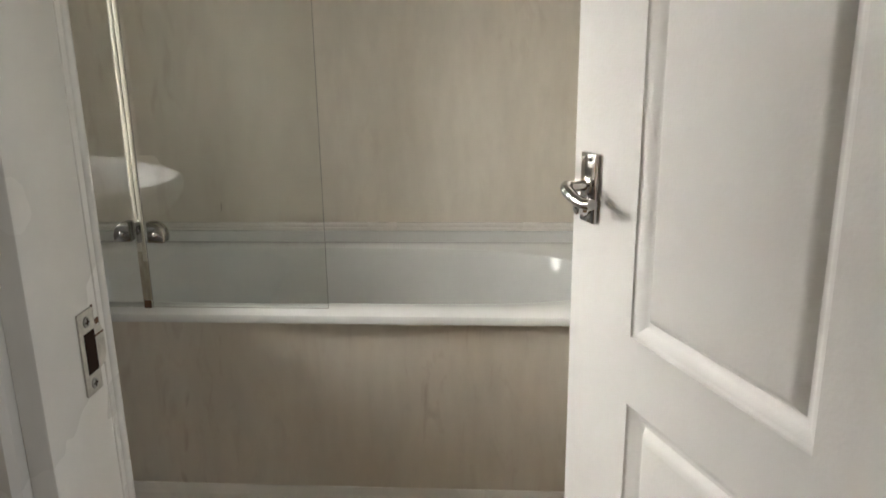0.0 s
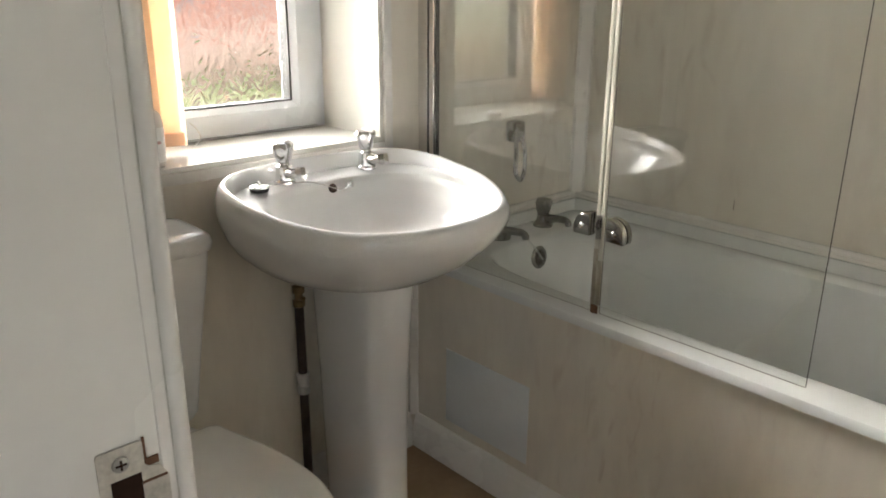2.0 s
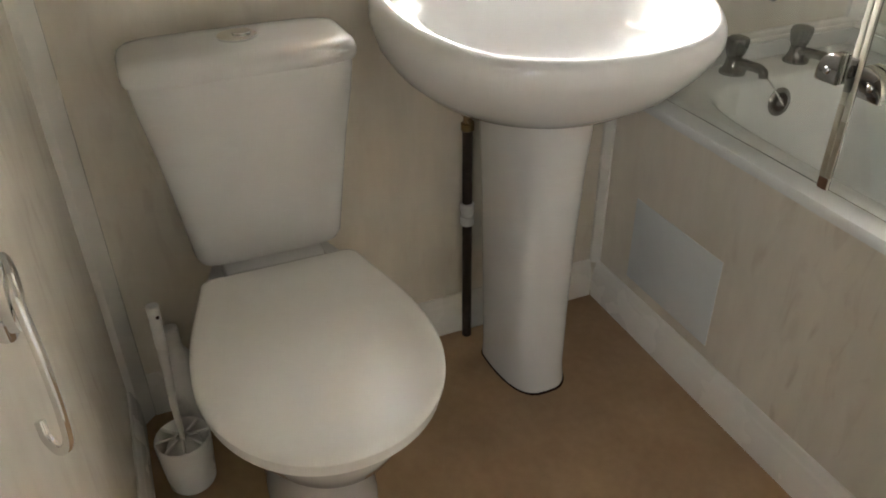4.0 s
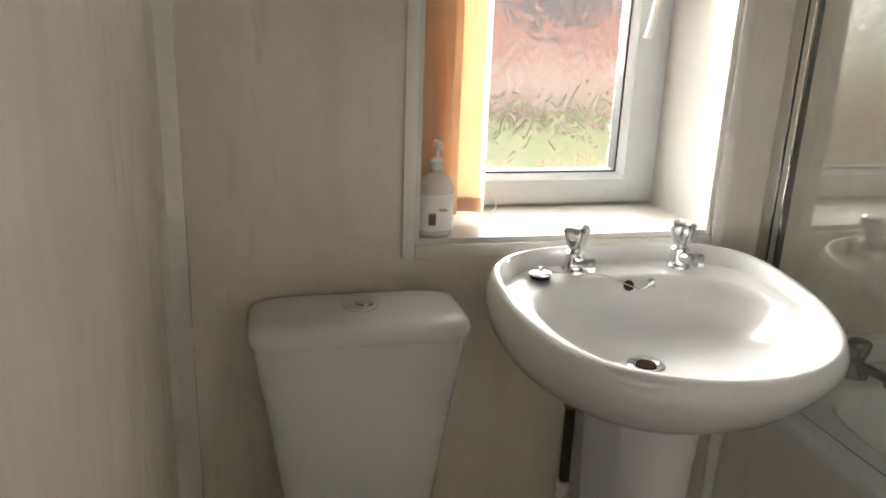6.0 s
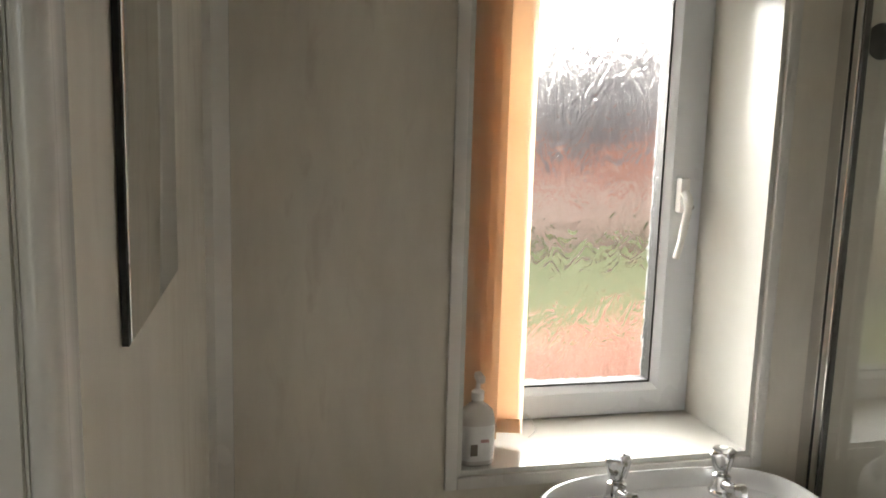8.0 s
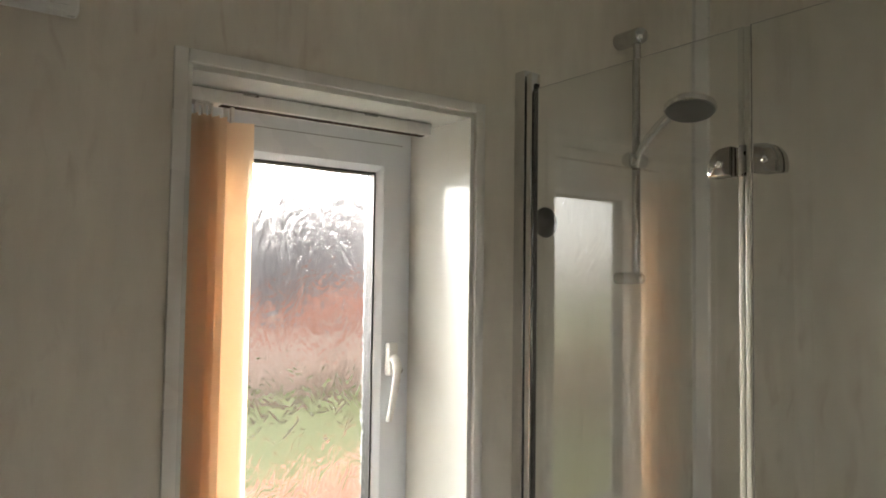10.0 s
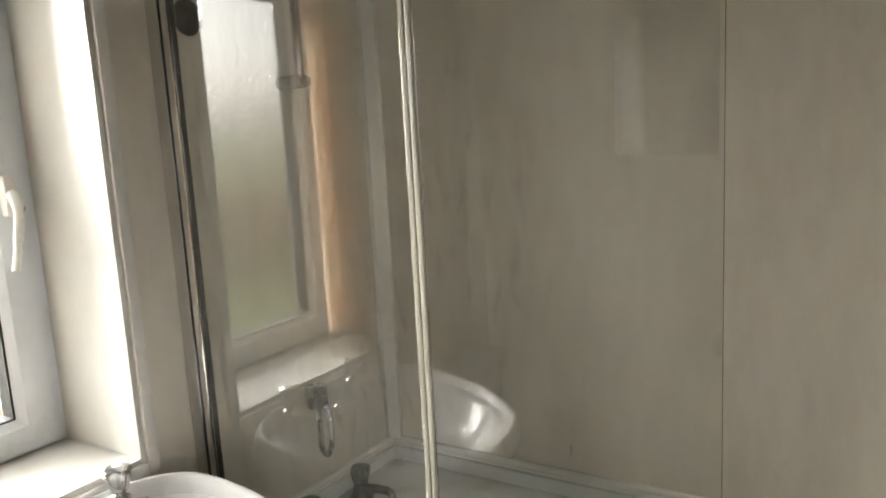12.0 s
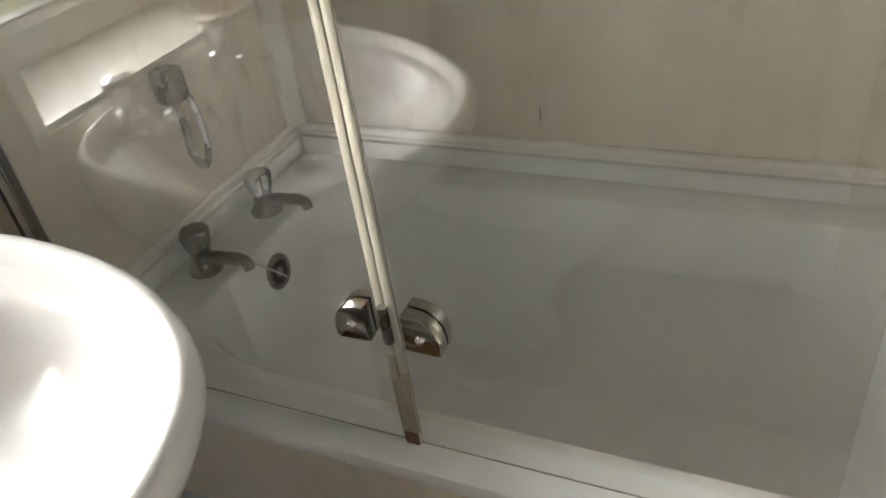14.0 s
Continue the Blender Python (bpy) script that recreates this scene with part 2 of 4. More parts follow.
def circle(c, r, axis, n=20, ry=None, up=None):
    a = Vector(axis).normalized()
    ref = Vector(up) if up else (Vector((0, 0, 1)) if abs(a.z) < 0.9 else Vector((1, 0, 0)))
    u = a.cross(ref).normalized()
    v = a.cross(u).normalized()
    return [Vector(c) + u * (r * math.cos(2 * math.pi * i / n)) + v * ((ry or r) * math.sin(2 * math.pi * i / n)) for i in range(n)]


def turned(bm, base, axis, profile, n=20):
    """A turned solid: profile rows of (distance along the axis, radius)."""
    a = Vector(axis).normalized()
    return loft(bm, [circle(Vector(base) + a * d, max(r, 1e-4), a, n) for d, r in profile])


def tube(bm, pts, r, n=10, closed=False):
    """A round bar along a line of points."""
    pts = [Vector(p) for p in pts]
    rings = []
    side = None
    for i, p in enumerate(pts):
        if closed:
            d = (pts[(i + 1) % len(pts)] - pts[i - 1]).normalized()
        else:
            d = (pts[min(i + 1, len(pts) - 1)] - pts[max(i - 1, 0)]).normalized()
        if side is None:
            side = d.orthogonal().normalized()
        side = (side - d * side.dot(d)).normalized()
        up = d.cross(side)
        rad = r[i] if isinstance(r, (list, tuple)) else r
        rings.append([p + side * (rad * math.cos(2 * math.pi * k / n)) + up * (rad * math.sin(2 * math.pi * k / n)) for k in range(n)])
    if closed:
        rings.append(rings[0])
        return loft(bm, rings, False, False)
    return loft(bm, rings)


def curve_points(ctrl, steps=8):
    """A smooth line through control points."""
    c = [Vector(p) for p in ctrl]
    c = [c[0] * 2 - c[1]] + c + [c[-1] * 2 - c[-2]]
    out = []
    for i in range(1, len(c) - 2):
        for k in range(steps):
            t = k / steps
            p0, p1, p2, p3 = c[i - 1:i + 3]
            out.append(0.5 * (2 * p1 + (p2 - p0) * t + (2 * p0 - 5 * p1 + 4 * p2 - p3) * t * t + (3 * p1 - p0 - 3 * p2 + p3) * t ** 3))
    out.append(c[-2])
    return out


def rounded(cx, cy, hx, hy, z, power=4.0, n=48, xmin=None):
    """A rounded outline in plan; a high power is squarer."""
    out = []
    for i in range(n):
        a = 2 * math.pi * i / n
        c, s = math.cos(a), math.sin(a)
        x = cx + hx * math.copysign(abs(c) ** (2 / power), c)
        y = cy + hy * math.copysign(abs(s) ** (2 / power), s)
        if xmin is not None:
            x = max(x, xmin)
        out.append(Vector((x, y, z)))
    return out


# ---------------------------------------------------------------- structure
SCX, SCZ = 0.542, 0.687                          # a small scratch on the bath wall
XR, YB, YD, ZC = 1.92, 0.67, -1.20, 2.50       # inner faces: right wall, bath wall, door wall, ceiling
WY0, WY1, WZ0, WZ1 = -0.755, -0.128, 0.902, 1.974   # window opening
JX, JX2, JZ = 1.103, 1.86, 2.03                # door opening

floor = solid("floor", boxes((-0.30, 2.7, -3.3, 0.8, -0.06, 0.0)), FLOOR, "tan brown sheet vinyl floor with faint mottling", "floor", "structure")
ceiling = solid("ceiling", boxes((-0.30, 2.7, -3.3, 0.8, ZC, ZC + 0.06)), CEIL, "plain white board ceiling", "ceiling", "structure")
wall_west = solid("wall_west", boxes((-0.30, 0, YD - 0.045, WY0, 0, ZC), (-0.30, 0, WY1, YB + 0.1, 0, ZC), (-0.30, 0, WY0, WY1, 0, WZ0), (-0.30, 0, WY0, WY1, WZ1, ZC)),
                  WALL, "cream streaked vinyl wallboard with a window opening", "wall", "structure")
wall_north = solid("wall_north", boxes((0.0, XR, YB, YB + 0.1, 0, ZC)), WALL, "cream streaked vinyl wallboard above the bath", "wall", "structure")
wall_east = solid("wall_east", boxes((XR, XR + 0.1, YD - 0.045, YB + 0.1, 0, ZC)), WALL, "cream streaked vinyl wallboard behind the open door", "wall", "structure")
wall_south = solid("wall_south", boxes((0.0, JX - 0.022, YD - 0.045, YD, 0, ZC), (JX2 + 0.022, XR, YD - 0.045, YD, 0, ZC), (JX - 0.022, JX2 + 0.022, YD - 0.045, YD, JZ + 0.022, ZC)),
                   WALL, "cream streaked vinyl wallboard with the doorway", "wall", "structure")
# The opening on the east side is unseen, added for the fill lamp.
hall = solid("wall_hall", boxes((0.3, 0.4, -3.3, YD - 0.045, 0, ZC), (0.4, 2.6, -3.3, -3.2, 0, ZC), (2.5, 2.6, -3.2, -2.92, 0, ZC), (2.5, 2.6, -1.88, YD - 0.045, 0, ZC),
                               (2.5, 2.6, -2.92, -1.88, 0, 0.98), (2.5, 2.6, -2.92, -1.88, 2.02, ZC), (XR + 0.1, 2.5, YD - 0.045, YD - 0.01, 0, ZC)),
             CURTAIN, "plain beige walls of the hall outside the bathroom", "wall", "structure")

# faint joints between the wallboards
for nm, d in (("panel_joint", (0.0, 0.0006, -0.9105, -0.9095, 0.1, ZC)),):
    part(nm, boxes(d), WALL, wall_west)


def quadrant(bm, x, y, z0, z1, w, sx, sy):
    """An upright corner bead."""
    prof = [(0, 0), (w, 0), (w, w * 0.35), (w * 0.8, w * 0.55), (w * 0.55, w * 0.8), (w * 0.35, w), (0, w)]
    rings = [[Vector((x + sx * a, y + sy * b, z)) for a, b in prof] for z in (z0, z1)]
    return loft(bm, rings)


part("scratch", boxes((SCX, SCX + 0.0015, YB - 0.0009, YB, SCZ, SCZ + 0.028)), BROWN, wall_north)
solid("corner_trim_door", quadrant(bmesh.new(), 0.0, YD, 0, ZC, 0.040, 1, 1), GLOSS, "white plastic corner bead on cream wallboard", "trim", "structure")
solid("corner_trim_shower", quadrant(bmesh.new(), 0.0, YB, 0.645, ZC, 0.034, 1, -1), GLOSS, "white plastic corner bead above the bath", "trim", "structure")
solid("corner_trim_bath", quadrant(bmesh.new(), 0.0, -0.0325, 0.1, 0.55, 0.022, 1, -1), GLOSS, "white corner bead beside the bath panel", "trim", "structure")


def skirting(a, b, axis, face, outward):
    """A moulded skirting board."""
    prof = [(0, 0), (0.017, 0), (0.017, 0.066), (0.0145, 0.07), (0.0145, 0.079), (0.012, 0.084), (0.0095, 0.088), (0.0085, 0.098), (0.004, 0.105), (0, 0.105)]
    rings = []
    for t in (a, b):
        rings.append([Vector((t, face + outward * d, z)) if axis == "x" else Vector((face + outward * d, t, z)) for d, z in prof])
    return loft(bmesh.new(), rings)


YP = -0.035   # face of the bath panel
solid("baseboard_bath", skirting(0.0175, XR, "x", YP, -1), GLOSS, "white moulded skirting along the bath panel", "baseboard", "structure")
solid("baseboard_window", skirting(YD + 0.041, YP - 0.0185, "y", 0.0, 1), GLOSS, "white moulded skirting under the window", "baseboard", "structure")
solid("baseboard_door", skirting(0.041, 1.0, "x", YD, 1), GLOSS, "white moulded skirting beside the doorway", "baseboard", "structure")


def ledge_bead(axis, a, b, face, outward):
    prof = [(0, 0.622), (0.010, 0.622), (0.013, 0.625), (0.013, 0.631), (0.010, 0.633), (0.010, 0.636), (0.012, 0.638), (0.012, 0.645), (0.008, 0.649), (0, 0.649)]
    rings = [[Vector((t, face + outward * d, z)) if axis == "x" else Vector((face + outward * d, t, z)) for d, z in prof] for t in (a, b)]
    return loft(bmesh.new(), rings)


solid("bath_edge_trim_long", ledge_bead("x", 0.0, XR, YB, -1), GLOSS, "white grooved trim bead along the bath wall", "trim", "structure")
solid("bath_edge_trim_short", ledge_bead("y", 0.03, YB - 0.0135, 0.0, 1), GLOSS, "white grooved trim bead at the tap end", "trim", "structure")

# doorway lining, stops and architraves
lining = thing("door_frame", "white painted timber door frame with chipped edges", "door frame", (JX, YD, 0), kind="structure")
part("jamb", boxes((JX - 0.022, JX + 0.0, YD - 0.070, YD + 0.042, 0, JZ), bev=0.002), GLOSS, lining)
part("jamb", boxes((JX2, JX2 + 0.022, YD - 0.070, YD + 0.042, 0, JZ), bev=0.002), GLOSS, lining)
part("head", boxes((JX - 0.022, JX2 + 0.022, YD - 0.070, YD + 0.042, JZ, JZ + 0.022), bev=0.002), GLOSS, lining)


def architrave(y0, out, x0, sx, z1):
    prof = [(0, 0), (0, 0.034), (0.006, 0.039), (0.026, 0.036), (0.044, 0.026), (0.055, 0.012), (0.058, 0)]
    rings = [[Vector((x0 + sx * a, y0 + out * d, z)) for a, d in prof] for z in (0, z1)]
    return loft(bmesh.new(), rings)


part("architrave", architrave(YD + 0.0005, 1, JX - 0.0225, -1, JZ + 0.05), GLOSS, lining)
part("architrave", architrave(YD - 0.0455, -1, JX - 0.0225, -1, JZ + 0.05), GLOSS, lining)

part("edge_bead", tube(bmesh.new(), [(JX - 0.0012, YD + 0.0385, 0.0), (JX - 0.0012, YD + 0.0385, JZ)], 0.0054, 14), GLOSS, lining, "rounded painted bead on the jamb's edge")
strip = bmesh.new()
rnd = random.Random(11)
rows = []
for k in range(61):
    z = JZ * k / 60
    w = 0.0007 * math.sin(z * 9.0) + rnd.uniform(-0.0004, 0.0004)
    rows.append([Vector((JX - 0.001, YD + 0.0238 + w, z)), Vector((JX + 0.0012, YD + 0.0250 + w, z)), Vector((JX + 0.0015, YD + 0.0315, z)), Vector((JX - 0.001, YD + 0.0322, z))])
part("paint_ridge", loft(strip, rows), GLOSS, lining, "thick brushed paint left in a wavering ridge")
part("paint_line", boxes((JX + 0.0002, JX + 0.0007, YD + 0.0324, YD + 0.0332, 0.0, JZ)), SEALANT, lining)
# strike plate let into the jamb
SY, SZ = YD - 0.0105, 0.9820
face = [(0.001, -0.0375), (0.024, -0.0375), (0.0255, -0.036), (0.0255, -0.020), (0.034, -0.018), (0.0385, -0.010), (0.0385, 0.010), (0.034, 0.018), (0.0275, 0.020), (0.0255, 0.022), (0.0255, 0.036), (0.024, 0.0375), (0.001, 0.0375), (0.0, 0.036), (0.0, -0.036)]
strike = part("strike_plate", loft(bmesh.new(), [[Vector((JX + d, SY + u, SZ + v)) for u, v in face] for d in (0.0004, 0.0020)]), STRIKE, lining, "worn steel strike plate, painted over")
part("latch_hole", boxes((JX + 0.0016, JX + 0.0024, SY + 0.0060, SY + 0.0230, SZ - 0.0190, SZ + 0.0180)), DARK, strike)
part("tongue_fold", boxes((JX + 0.0016, JX + 0.0024, SY + 0.0232, SY + 0.0375, SZ + 0.0100, SZ + 0.0116)), BROWN, strike)
for z in (SZ - 0.0285, SZ + 0.0275):
    b = turned(bmesh.new(), (JX + 0.0018, SY + 0.0125, z), (1, 0, 0), [(0, 0.0050), (0.0012, 0.0046), (0.0016, 0.002)], 14)
    sc = part("screw", b, STEEL, strike)
    part("screw_slot", boxes((JX + 0.0031, JX + 0.0037, SY + 0.0095, SY + 0.0155, z - 0.0006, z + 0.0006), (JX + 0.0031, JX + 0.00365, SY + 0.0119, SY + 0.0131, z - 0.003, z + 0.003)), DARK, sc)
part("chipped_wood", boxes((JX + 0.0003, JX + 0.0012, SY + 0.0257, SY + 0.0272, SZ + 0.0210, SZ + 0.0385), (JX + 0.0003, JX + 0.0013, SY + 0.0260, SY + 0.0340, SZ + 0.0195, SZ + 0.0245), (JX + 0.0003, JX + 0.0012, SY + 0.0257, SY + 0.0268, SZ - 0.0380, SZ - 0.0200)), BROWN, lining, "bare brown wood at the strike plate")

# ---------------------------------------------------------------- window
win = thing("window_1", "white plastic window with patterned glass over the basin", "window", (0, (WY0 + WY1) / 2, WZ0), kind="structure")
FX = -0.234     # inner face of the frame
oy0, oy1, oz0, oz1 = WY0 + 0.011, WY1 - 0.0115, WZ0 + 0.011, WZ1 - 0.011
part("sill_board", boxes((-0.28, -0.001, WY0 + 0.0105, WY1 - 0.0105, WZ0, WZ0 + 0.010)), LINER, win, "glossy white sill board")
part("reveal_board", boxes((-0.28, -0.001, WY0, WY0 + 0.010, WZ0, WZ1)), LINER, win)
part("reveal_board", boxes((-0.28, -0.001, WY1 - 0.010, WY1, WZ0, WZ1)), LINER, win)
part("reveal_board", boxes((-0.28, -0.001, WY0 + 0.0105, WY1 - 0.0105, WZ1 - 0.010, WZ1)), LINER, win)
for d in ((0.0, 0.009, WY0 - 0.024, WY0 + 0.0, WZ0 - 0.024, WZ1 + 0.024), (0.0, 0.009, WY1, WY1 + 0.024, WZ0 - 0.024, WZ1 + 0.024),
          (0.0, 0.0088, WY0 + 0.0005, WY1 - 0.0005, WZ1, WZ1 + 0.024), (0.0, 0.0088, WY0 + 0.0005, WY1 - 0.0005, WZ0 - 0.024, WZ0)):
    part("edge_trim", boxes(d, bev=0.0025), GLOSS, win)


def frame_ring(bm, y0, y1, z0, z1, w, x0, x1, slope):
    """A mitred window frame member ring with a sloped inner edge."""
    prof = [(0.0, x0), (0.0, x1), (w - slope, x1), (w - slope * 0.4, x1 - slope * 0.5), (w, x1 - slope), (w, x0)]
    rings = [[Vector((x, ya, za)) for ya, za in ((y0 + d, z0 + d), (y1 - d, z0 + d), (y1 - d, z1 - d), (y0 + d, z1 - d))] for d, x in prof]
    vr = [[bm.verts.new(p) for p in r] for r in rings]
    for a, b in zip(vr, vr[1:] + vr[:1]):
        for i in range(4):
            bm.faces.new((a[i], a[(i + 1) % 4], b[(i + 1) % 4], b[i]))
    return bm


frame_w = part("window_frame", frame_ring(bmesh.new(), oy0, oy1, oz0, oz1, 0.050, -0.285, FX - 0.004, 0.006), UPVC, win, "white plastic outer frame")
sy0, sy1, sz0, sz1 = oy0 + 0.028, oy1 - 0.028, oz0 + 0.006, oz1 - 0.034
# Black ring around the sash puts the joint gap's shade into colour.
part("sash_gap_shade", frame_ring(bmesh.new(), sy0 - 0.003, sy1 + 0.003, sz0 - 0.003, sz1 + 0.003, 0.0025, FX - 0.02, FX - 0.0025, 0.0005), BLACK, frame_w)
sash = part("sash", frame_ring(bmesh.new(), sy0, sy1, sz0, sz1, 0.068, -0.290, FX + 0.006, 0.016), UPVC, win, "white plastic opening sash")
part("rubber_gasket", frame_ring(bmesh.new(), sy0 + 0.067, sy1 - 0.067, sz0 + 0.067, sz1 - 0.067, 0.004, -0.28, FX - 0.008, 0.001), BLACK, sash)
pane = part("pane", boxes((-0.262, -0.256, sy0 + 0.068, sy1 - 0.068, sz0 + 0.068, sz1 - 0.068)), OBSCURE, sash, "patterned obscured glass, wet with condensation", flat=True)
pane.visible_shadow = False
lever = part("lever_handle", tube(bmesh.new(), curve_points([(FX + 0.028, -0.199, 1.428), (FX + 0.044, -0.199, 1.412), (FX + 0.047, -0.202, 1.38), (FX + 0.046, -0.212, 1.32), (FX + 0.044, -0.219, 1.285)], 5),
                                  [0.011] * 8 + [0.009] * 6 + [0.0075] * 7), WHITEP, win, "white lever handle, closed")
part("handle_base", boxes((FX + 0.0065, FX + 0.030, -0.211, -0.187, 1.385, 1.462), bev=0.005), WHITEP, lever)
part("lock_button", turned(bmesh.new(), (FX + 0.04, -0.194, 1.40), (1, 0, 0), [(0, 0.006), (0.012, 0.006), (0.013, 0.003)], 12), STEEL, lever)

# blind: head rail and a stack of louvres drawn to one side
blind = thing("vertical_blind", "peach fabric vertical blind drawn aside in the window", "blind", (-0.12, -0.66, 0.92))
BXC = -0.122
rail = part("head_rail", boxes((BXC - 0.02, BXC + 0.02, WY0 + 0.012, -0.172, 1.936, 1.9625), bev=0.003), WHITEP, blind, "white aluminium head rail")
part("track_slot", boxes((BXC - 0.006, BXC + 0.012, WY0 + 0.10, -0.185, 1.9345, 1.937)), DARK, rail)
for y in (-0.60, -0.33):
    part("bracket_clip", boxes((BXC - 0.015, BXC + 0.021, y - 0.016, y + 0.016, 1.958, 1.9638), bev=0.001), STEEL, rail)
NS = 7
for i in range(NS):
    front = i >= NS - 2                       # two louvres turned flat to the room, one behind the other
    y = WY0 + 0.028 + i * 0.0135 if not front else WY0 + (0.116 if i == NS - 2 else 0.124)
    ang = radians(24 + 3 * math.sin(i * 2.1)) if not front else radians(78)
    BXC = -0.122 if i != NS - 2 else -0.136
    half = 0.0445
    zb = 0.934 + 0.003 * math.sin(i * 1.7)
    bm = bmesh.new()
    cols = []
    for k in range(7):
        s = -half + 2 * half * k / 6
        bow = 0.004 * (1 - (s / half) ** 2)
        cols.append([bm.verts.new((BXC + s * math.cos(ang) - bow * math.sin(ang), y + s * math.sin(ang) + bow * math.cos(ang), z)) for z in (zb, 1.40, 1.908)])
    for p, q in zip(cols, cols[1:]):
        for k in range(2):
            bm.faces.new((p[k], q[k], q[k + 1], p[k + 1]))
    lv = part("louvre", bm, BLIND, blind)
    part("louvre_hook", boxes((BXC - 0.004, BXC + 0.008, y - 0.003, y + 0.003, 1.906, 1.936)), WHITEP, lv)
    bm = bmesh.new()
    ends = []
    for s in (-0.040, 0.040):
        cx, cy = BXC + s * math.cos(ang), y + s * math.sin(ang)
        nx, ny = -math.sin(ang) * 0.0016, math.cos(ang) * 0.0016
        ends.append([Vector((cx + nx, cy + ny, zb + 0.002)), Vector((cx - nx, cy - ny, zb + 0.002)), Vector((cx - nx, cy - ny, zb + 0.030)), Vector((cx + nx, cy + ny, zb + 0.030))])
    part("bottom_weight", loft(bm, ends), BLIND, lv)
part("bead_chain", tube(bmesh.new(), curve_points([(-0.085, -0.590, 0.985), (-0.080, -0.576, 0.968), (-0.080, -0.571, 0.950), (-0.088, -0.582, 0.934)], 5), 0.0016, 6), WHITEP, blind, "white bead chain at the louvre foot")

# ---------------------------------------------------------------- bath
bath = thing("bathtub", "white acrylic bath with rounded rim against cream wallboard", "bathtub", (0.9, 0.3, 0))
BX0, BX1, BY0, BY1, BZ = 0.014, XR - 0.002, -0.052, YB - 0.014, 0.588
bcx, bcy, bhx, bhy = (BX0 + BX1) / 2, (BY0 + BY1) / 2, (BX1 - BX0) / 2, (BY1 - BY0) / 2
icx, icy = 0.930, 0.318
def tub_ring(cx, cy, hx, hy, z, p, n):
    """Inside outline of the bath: squarer at the taps and along the front, rounder in the far corner."""
    left, near, far = rounded(cx, cy, hx, hy, z, p, n), rounded(cx, cy, hx, hy, z, 5.0, n), rounded(cx, cy, hx, hy, z, 2.7, n)
    out = []
    for l, q, r in zip(left, near, far):
        k = min(1.0, max(0.0, (l.x - cx + 0.15) / 0.3))
        out.append(l.lerp(r if l.y > cy else q, k))
    return out


rings = [rounded(bcx, bcy, bhx - 0.006, bhy - 0.008, BZ - 0.0245, 40, 96), rounded(bcx, bcy, bhx, bhy, BZ - 0.022, 40, 96), rounded(bcx, bcy, bhx, bhy, BZ - 0.010, 40, 96),
         rounded(bcx, bcy, bhx - 0.003, bhy - 0.003, BZ - 0.003, 40, 96), rounded(bcx, bcy, bhx - 0.010, bhy - 0.010, BZ, 40, 96),
         tub_ring(icx, icy, 0.806, 0.280, BZ - 0.001, 6.5, 96), tub_ring(icx, icy, 0.797, 0.270, BZ - 0.006, 6.3, 96), tub_ring(icx, icy, 0.790, 0.263, BZ - 0.022, 6.0, 96),
         tub_ring(icx - 0.005, icy, 0.775, 0.252, BZ - 0.09, 5.2, 96), tub_ring(icx - 0.02, icy, 0.735, 0.232, BZ - 0.24, 3.5, 96), tub_ring(icx - 0.05, icy, 0.66, 0.205, BZ - 0.34, 3.3, 96),
         tub_ring(icx - 0.07, icy, 0.58, 0.165, BZ - 0.385, 3.2, 96), tub_ring(icx - 0.08, icy, 0.42, 0.10, BZ - 0.395, 3, 96)]
tub = part("tub", loft(bmesh.new(), rings, False, True), ACRYL, bath, "white glossy acrylic shell")
part("upstand", boxes((BX0, BX1, BY1 - 0.006, YB - 0.0005, BZ - 0.004, BZ + 0.034), (0.0005, BX0 + 0.004, -0.03, BY1 - 0.006, BZ - 0.004, BZ + 0.034)), ACRYL, bath)
side = part("bath_panel", boxes((0.0185, XR - 0.001, YP, YP + 0.012, 0.0, BZ - 0.0235)), WALL, bath, "cream wallboard bath panel")
acc = part("access_panel", boxes((0.138, 0.430, YP - 0.0025, YP, 0.135, 0.350), bev=0.0008), PANELG, bath, "pale grey plastic access sheet")
over = part("overflow", turned(bmesh.new(), (0.140, 0.325, 0.526), (1, 0, 0.12), [(0, 0.034), (0.006, 0.034), (0.009, 0.031), (0.010, 0.024), (0.004, 0.020), (0.003, 0.012), (0.009, 0.010), (0.010, 0.004)], 24), SHADECHROME, bath, "round chrome overflow, darkened for the shade")
part("overflow_slots", turned(bmesh.new(), (0.1475, 0.325, 0.527), (1, 0, 0.12), [(0, 0.022), (0.0012, 0.021), (0.0014, 0.012)], 24), DARK, over)
part("plug_chain", tube(bmesh.new(), curve_points([(0.150, 0.240, 0.612), (0.163, 0.262, 0.592), (0.169, 0.29, 0.558), (0.169, 0.315, 0.528)], 6), 0.002, 6), CHROME, over)


